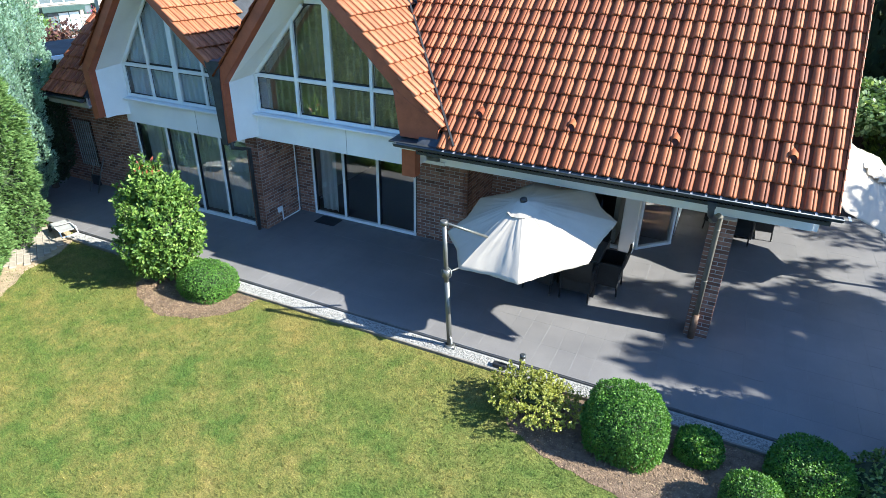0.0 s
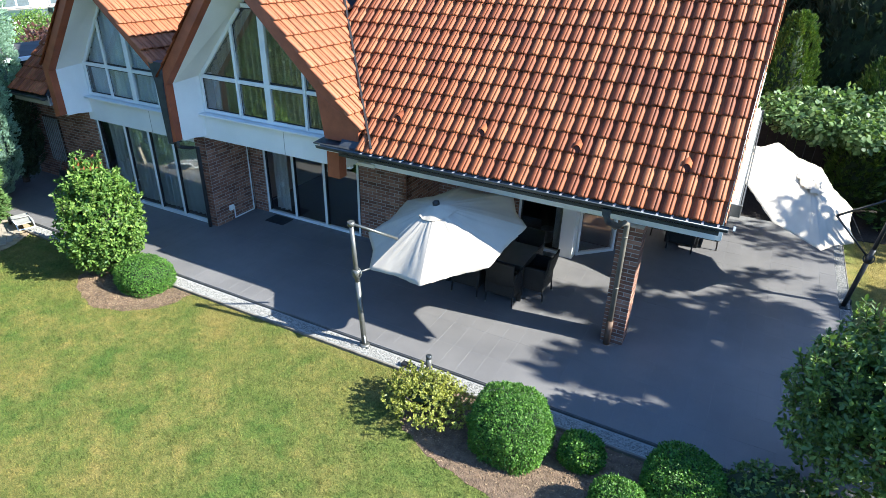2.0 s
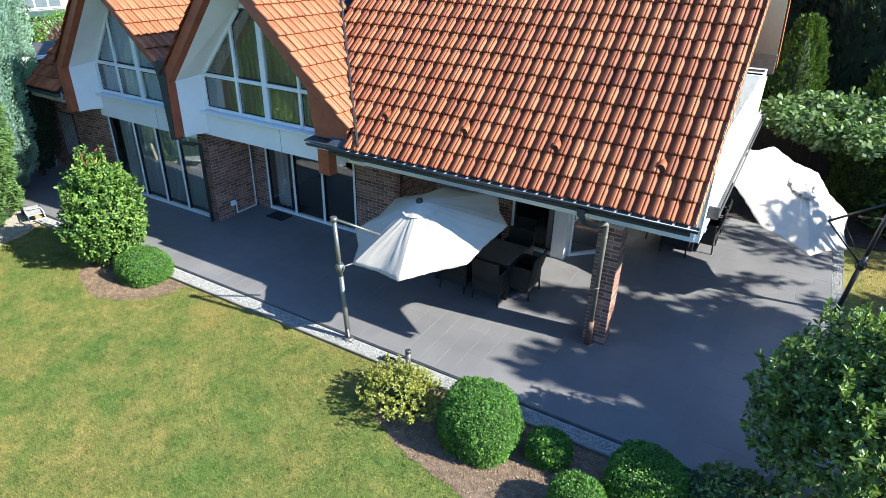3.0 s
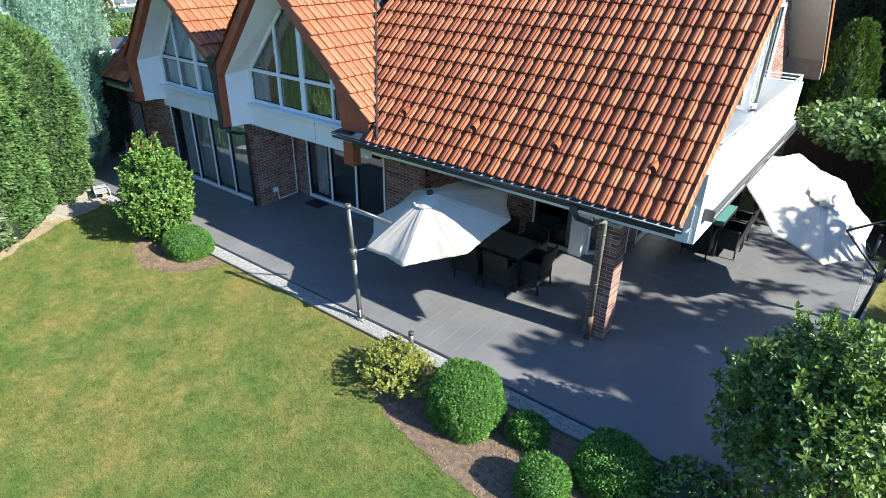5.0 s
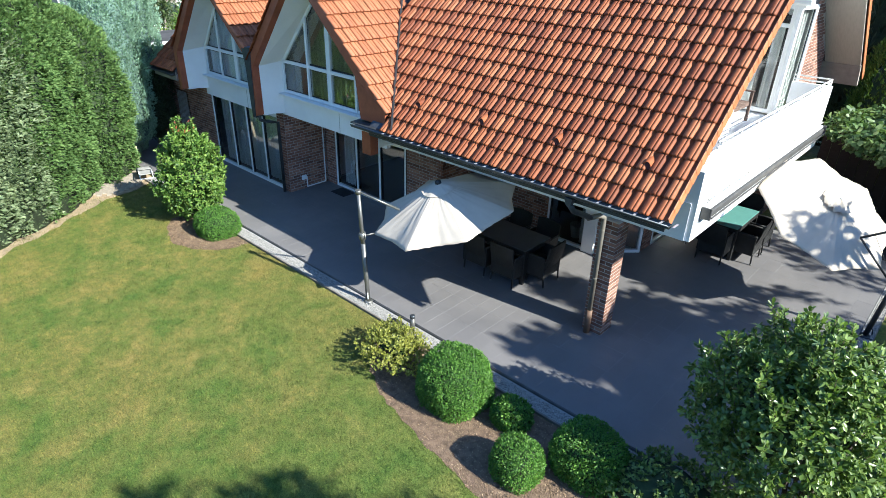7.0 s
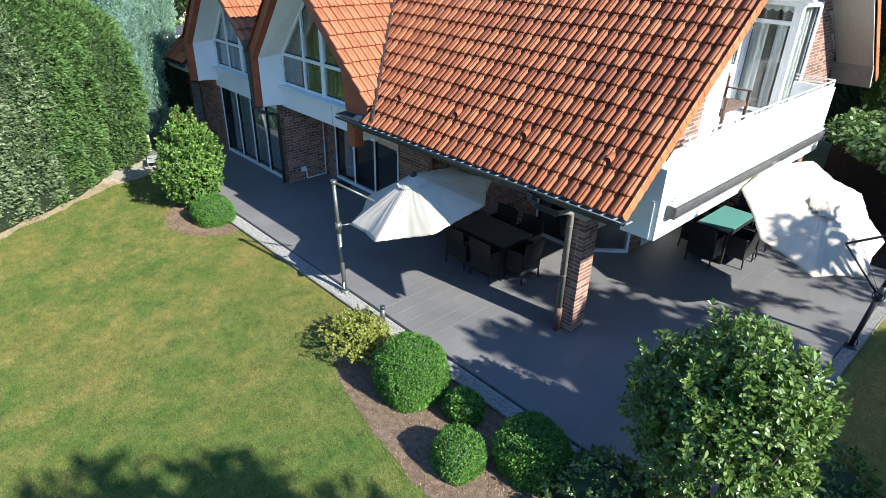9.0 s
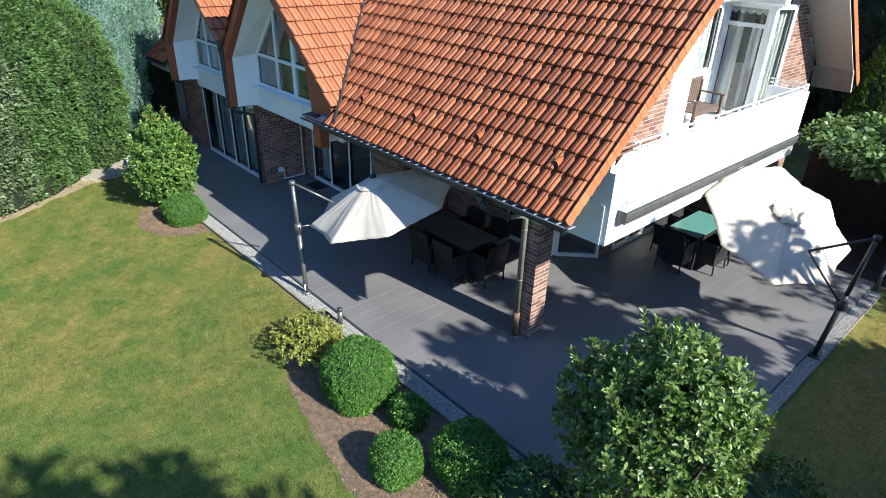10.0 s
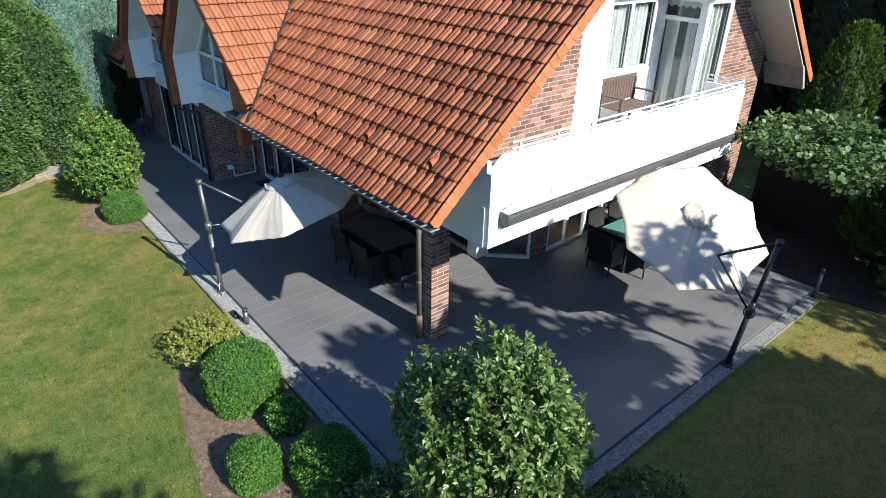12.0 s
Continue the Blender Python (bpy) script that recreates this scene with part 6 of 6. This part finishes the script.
# south garden edge: unseen added trees that block low sky and reflect in panes
for i, (x, y) in enumerate(((-13, -13), (-7, -15), (-1, -14), (5, -15), (11, -13))):
    broad_tree("maple", (x, y, LAWN_Z), 2.2, ellipsoid_clumps((0, 0, 4.6), (2.6, 2.2, 2.8), 110, 80 + i), 50, 0.30, M_TREE, "unseen leafy tree added along the south garden edge", 80 + i, clump_r=0.8)
# added timber fence: near-black boards stand in for shade under the trees
fence = thing("fence", (2.9, 18.6, LAWN_Z), "added timber fence with deep shade in its colour", "fence")
for i in range(16):
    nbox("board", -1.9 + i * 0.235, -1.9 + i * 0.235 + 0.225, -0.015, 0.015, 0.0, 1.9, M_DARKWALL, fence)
# ground under the trees, its shade painted as near-black soil
flat("shaded_soil", [(1.2, 16.15), (3.55, 16.15), (4.3, 16.3), (8, 17.0), (8, 24), (0.55, 24), (0.55, 18.6)], -0.3, -0.07, M_DARKSOIL, "bare soil under the trees, their shade in its colour", "soil")

# bleached post and plank at the hedge end
post = thing("garden_post", (-13.86, 7.32, -0.06), "bleached wooden post leaning at the hedge end", "post")
bm = bmesh.new()
obox(bm, pose(-0.05, 0.04, 0.26, -8, -10, 20), 0.10, 0.07, 0.56)
bevelled(bm, 0.012)
part("post", bm, M_PALEPOST, post)
# garden tools leaning in the passage
rack = thing("folded_garden_chair", (-14.25, 9.12, 0.0), "folded tubular garden chair leaning on the wall", "chair")
for dx, m in ((0.0, M_STEEL), (0.3, M_STEEL)):
    bm = bmesh.new()
    tube(bm, [(dx, -0.25, 0.0), (dx, -0.05, 0.5), (dx + 0.02, 0.12, 0.85)], 0.012, 7)
    part("frame_tube", bm, m, rack)
nbox("seat", 0.02, 0.28, -0.13, -0.09, 0.16, 0.42, M_BLACK, rack)

M_COPPER = leaf("copper leaves", [(0, (0.07, 0.03, 0.025)), (1, (0.16, 0.08, 0.06))])
# fence closing the passage, the shade there painted into its boards
pf = thing("fence", (-16.3, 6.4, LAWN_Z), "timber fence closing the passage, shade in its colour", "fence", rz=90)
for i in range(13):
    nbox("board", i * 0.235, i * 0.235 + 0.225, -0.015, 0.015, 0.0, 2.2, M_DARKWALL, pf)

# ---------- neighbours beyond the hedge ----------
M_FELT = plain("dark roofing felt", (0.085, 0.081, 0.078), 0.95, vary=0.3, scale=1.2, spec=0.1)
gar = thing("garage", (-19.7, 13.0, LAWN_Z), "white flat-roofed carport of the neighbour", "garage")
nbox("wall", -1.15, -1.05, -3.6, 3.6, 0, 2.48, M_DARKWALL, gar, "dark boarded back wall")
nbox("roof", -1.3, 1.3, -3.8, 3.8, 2.50, 2.6, M_WHITE, gar, "white roof edge")
nbox("roof_felt", -1.2, 1.2, -3.7, 3.7, 2.602, 2.62, M_FELT, gar, "dark roofing felt")
for y in (-3.5, -1.2, 1.1, 3.5):
    nbox("post", 1.0, 1.14, y - 0.07, y + 0.07, 0, 2.50, M_WHITE, gar, bev=0.01)
nbox("bin_store", 0.4, 0.9, -2.6, -1.4, 0, 1.3, M_DARKWALL, gar, "dark timber bin store")
nbh = thing("neighbour_house", (-43, 27, LAWN_Z), "pale rendered neighbouring house with glazed ground floor", "house")
M_PINK = plain("pale rosy render", (0.26, 0.225, 0.195), 0.9, vary=0.08)
M_TEAL = plain("dark green painted steel", (0.025, 0.055, 0.045), 0.5, vary=0.2)
nbox("wall", -5, 4, -12, 14, 0, 6.5, M_PINK, nbh)
bm = bmesh.new()
prism(bm, [(-5.5, -12.5, 6.5), (4.5, -12.5, 6.5), (-0.5, -12.5, 10)], (0, 27, 0))
part("roof", bm, M_TILE, nbh)
for k in range(-3, 4):
    y = -2.4 + k * 3.6
    bay = nbox("glazed_bay", 4.0, 4.06, y, y + 2.5, 0.1, 1.32, M_TEAL, nbh, "dark green framed sliding doors")
    for m in range(3):
        nbox("pane", 4.065, 4.09, y + 0.35 + m * 0.72, y + 0.99 + m * 0.72, 0.18, 1.24, M_CURTAIN if m else M_PANEGREY, bay)
    nbox("balcony_beam", 4.0, 4.5, y - 0.15, y + 2.65, 1.36, 1.66, M_TEAL, nbh, "dark green balcony edge")
    up = nbox("window", 4.0, 4.06, y, y + 2.5, 1.75, 3.0, M_FRAME, nbh)
    for m in range(3):
        nbox("pane", 4.065, 4.08, y + 0.08 + m * 0.8, y + 0.78 + m * 0.8, 1.85, 2.92, M_PANEGREY, up)
    sm = nbox("window", 4.0, 4.05, y + 2.85, y + 3.4, 1.05, 1.6, M_TEAL, nbh)
    nbox("pane", 4.055, 4.07, y + 2.92, y + 3.33, 1.12, 1.53, M_PANEGREY, sm)


def bicycle(at, rz):
    T = thing("bicycle", at, "dark bicycle leaning at the neighbouring house", "bicycle", "parked bicycles", rz=rz)
    for x in (-0.5, 0.5):
        bm = bmesh.new()
        tube(bm, [(x + 0.32 * math.cos(a), 0, 0.33 + 0.32 * math.sin(a)) for a in [k * math.tau / 18 for k in range(19)]], 0.022, 6, False)
        part("wheel", bm, M_RUBBER, T)
    bm = bmesh.new()
    tube(bm, [(-0.5, 0, 0.33), (-0.15, 0, 0.78), (0.36, 0, 0.80), (0.5, 0, 0.33)], 0.018, 6)
    tube(bm, [(-0.15, 0, 0.78), (-0.05, 0, 0.32), (0.36, 0, 0.78)], 0.018, 6)
    part("frame", bm, M_STEEL, T)
    bm = bmesh.new()
    tube(bm, [(0.34, -0.27, 0.98), (0.36, 0, 0.95), (0.34, 0.27, 0.98)], 0.014, 6)
    part("handlebar", bm, M_BLACK, T)
    nbox("saddle", -0.28, -0.04, -0.06, 0.06, 0.86, 0.92, M_RUBBER, T, bev=0.02)


bicycle((-38.0, 26.3, -0.07), 80)
bicycle((-37.7, 27.0, -0.07), 100)
M_BLOSSOM = leaf("magenta blossom", [(0, (0.35, 0.02, 0.16)), (1, (0.62, 0.08, 0.36))], 0.7)
fl = thing("flower_pot", (-36.6, 26.6, -0.07), "tall pot of magenta blossom before the house", "flower pot")
bm = bmesh.new()
tube(bm, [(0, 0, 0), (0, 0, 0.9)], [0.16, 0.24], 14)
part("pot", bm, M_STONE, fl)
rng = np.random.default_rng(15)
leaf_cloud("blossom", np.array([0, 0, 1.25]) + rng.normal(size=(500, 3)) * 0.16, rng.normal(size=(500, 3)), 0.08, M_BLOSSOM, fl, 0.7, seed=15)
broad_tree("garden_bush", (-25.4, 16.2, LAWN_Z), 1.0, ellipsoid_clumps((0, 0, 1.8), (1.0, 1.2, 0.7), 50, 97), 50, 0.16, M_COPPER, "copper-red bush behind the garage", 97, 0.06)
broad_tree("garden_tree", (-33.5, 16.3, LAWN_Z), 1.4, ellipsoid_clumps((0, 0, 2.6), (1.8, 2.2, 1.6), 110, 98), 60, 0.2, M_TREE, "green tree in the neighbour's garden", 98, 0.1)
flat("road", [(-38, 5), (-24, 5), (-24, 40), (-38, 40)], -0.3, -0.07, M_STONE, "pale paved yard of the neighbour", "yard")
for i, (x, y) in enumerate(((-30, 14.5), (-36.8, 22.2), (-34.5, 19.2), (-26, 10.5))):
    broad_tree("garden_bush", (x, y, LAWN_Z), 0.6, ellipsoid_clumps((0, 0, 0.9), (1.2, 1.3, 0.7), 60, 90 + i), 60, 0.13, M_LAUREL, "leafy bush in the neighbour's garden", 90 + i, 0.06)

# ---------- fine ground pieces ----------
def scatter_gravel():
    rng = np.random.default_rng(5)
    n1, n2 = 11000, 5500
    x = np.concatenate([rng.uniform(-12.5, 3.86, n1), rng.uniform(TER_E + 0.04, 3.72, n2)])
    y = np.concatenate([rng.uniform(7.0, TER_S - 0.05, n1), rng.uniform(7.0, 15.85, n2)])
    s = rng.uniform(0.008, 0.019, n1 + n2)
    V, F = [], []
    oc = np.array([(1, 0, 0), (0, 1, 0), (-1, 0, 0), (0, -1, 0), (0, 0, 0.5), (0, 0, -0.5)])
    fc = [(0, 1, 4), (1, 2, 4), (2, 3, 4), (3, 0, 4)]
    for k in range(n1 + n2):
        a = rng.uniform(0, 6.28)
        ca, sa = math.cos(a), math.sin(a)
        e = oc * s[k] * rng.uniform(0.7, 1.3, 3)
        i = len(V)
        for p in e[:5]:
            V.append((x[k] + ca * p[0] - sa * p[1], y[k] + sa * p[0] + ca * p[1], -0.047 + p[2]))
        F += [tuple(i + j for j in f) for f in fc]
    tagged(from_arrays("gravel", V, F, M_GRAVEL), "pale grey granite gravel along the terrace", "gravel")


scatter_gravel()


def inside(pts, x, y):
    c = np.zeros(len(x), bool)
    j = len(pts) - 1
    for i in range(len(pts)):
        (xi, yi), (xj, yj) = pts[i], pts[j]
        c ^= ((yi > y) != (yj > y)) & (x < (xj - xi) * (y - yi) / (yj - yi + 1e-12) + xi)
        j = i
    return c


# brick-paved path to the side passage
PATH_AREA = [(-14.3, 7.2), (-12.72, 7.2), (-12.3, 6.95), (-12.02, 6.45), (-11.95, 5.9), (-12.3, 5.3), (-13.2, 5.7), (-14.3, 6.4)]
path = flat("path", PATH_AREA, -0.3, -0.072, M_DRYSOIL, "sandy paved path beside the terrace", "path")
bm = bmesh.new()
box(bm, -0.118, 0.118, -0.057, 0.057, 0.0, 0.03)
bmesh.ops.bevel(bm, geom=[e for e in bm.edges if all(v.co.z > 0.02 for v in e.verts)], offset=0.004, segments=1, affect="EDGES")
PAVER_ME = mesh_of("paver", bm, M_PAVER)
rp = random.Random(14)
for i in range(-14, 15):
    for j in range(-12, 13):
        q = Vector((i * 0.242 + (0.121 if j % 2 else 0), j * 0.12))
        q.rotate(Matrix.Rotation(radians(-32), 2))
        x, y = -13.0 + q.x, 6.4 + q.y
        corners = [(x + a, y + b) for a in (-0.1, 0.1) for b in (-0.1, 0.1)]
        if all(inside(PATH_AREA, np.array([a]), np.array([b]))[0] for a, b in corners):
            k = new("paver", PAVER_ME)
            k.parent = path
            k.matrix_world = pose(x, y, -0.074 + rp.uniform(0, 0.004), rp.uniform(-0.6, 0.6), rp.uniform(-0.6, 0.6), -32 + rp.uniform(-1, 1))


def scatter_grass():
    rng = np.random.default_rng(9)
    n = 260000
    x = np.concatenate([rng.uniform(-12.2, 4.5, n), rng.uniform(3.95, 8.5, 40000)])
    y = np.concatenate([rng.uniform(0.5, 6.92, n), rng.uniform(6.5, 16.2, 40000)])
    ok = ~inside(BED_E, x, y) & ~inside(BED_W, x, y)
    ok &= ~inside(PATH_AREA, x, y)
    ok &= ~inside(BARE, x, y) | (rng.uniform(size=len(x)) < 0.3)
    x, y = x[ok], y[ok]
    P = np.stack([x, y, np.full(len(x), LAWN_Z - 0.004)], 1)
    D = rng.normal(size=P.shape) * 0.6 + np.array([0, 0, 1.0])
    D[:, 2] = np.abs(D[:, 2])
    g = leaf_cloud("grass", P, D, 0.042, M_BLADE, None, 0.16, 0.1, 9)
    tagged(g, "short mown grass blades, partly dry", "grass")


scatter_grass()


def scatter_mulch():
    rng = np.random.default_rng(12)
    n = 24000
    x = np.concatenate([rng.uniform(-2.3, 5.2, n), rng.uniform(-10, -7.2, n // 2)])
    y = np.concatenate([rng.uniform(4.9, 8.4, n), rng.uniform(5.6, 6.95, n // 2)])
    ok = inside(BED_E, x, y) | inside(BED_W, x, y)
    x, y = x[ok], y[ok]
    P = np.stack([x, y, np.full(len(x), -0.080)], 1)
    D = rng.normal(size=P.shape) * np.array([1, 1, 0.25])
    m = leaf_cloud("mulch", P, D, 0.027, M_MULCH, None, 0.5, 0.2, 12)
    tagged(m, "brown bark mulch chips", "mulch")


M_MULCH = leaf("bark chips", [(0, (0.13, 0.085, 0.054)), (0.6, (0.25, 0.172, 0.112)), (1, (0.40, 0.295, 0.20))], 0.9, 0.2, 0.0)
scatter_mulch()

# terrace slabs
SLAB = 0.60
bm = bmesh.new()
box(bm, -0.1472, 0.1472, -0.2972, 0.2972, -0.012, 0.0)
bmesh.ops.bevel(bm, geom=[e for e in bm.edges if all(v.co.z > -0.001 for v in e.verts)], offset=0.0012, segments=1, affect="EDGES")
SLAB_ME = mesh_of("slab", bm, M_TERRACE)
rs = random.Random(3)
count = 0
rest_v, rest_f = [], []
for i in range(67):
    for j in range(15):
        x, y = TER_E - 0.15 - i * SLAB / 2, TER_S + 0.30 + j * SLAB
        if y > 15.9 or (x < -1.8 and y > 12.1) or (x < -0.9 and y > 12.95) or (x < -4.7 and y > 10.5) or (x < -9.0 and y > 9.4 and x > -13.4) or x < -16.2:
            continue
        if count < 500 and x > -13:
            s = new("slab", SLAB_ME)
            s.parent = terrace
            s.matrix_world = pose(x, y, rs.uniform(-0.0012, 0.0012), rs.uniform(-0.08, 0.08), rs.uniform(-0.08, 0.08), 0)
            count += 1
        else:
            k = len(rest_v)
            rest_v += [Vector((x, y, 0)) + v.co for v in SLAB_ME.vertices]
            rest_f += [tuple(k + q for q in p.vertices) for p in SLAB_ME.polygons]
if rest_v:
    from_arrays("slabs", rest_v, rest_f, M_TERRACE, terrace)
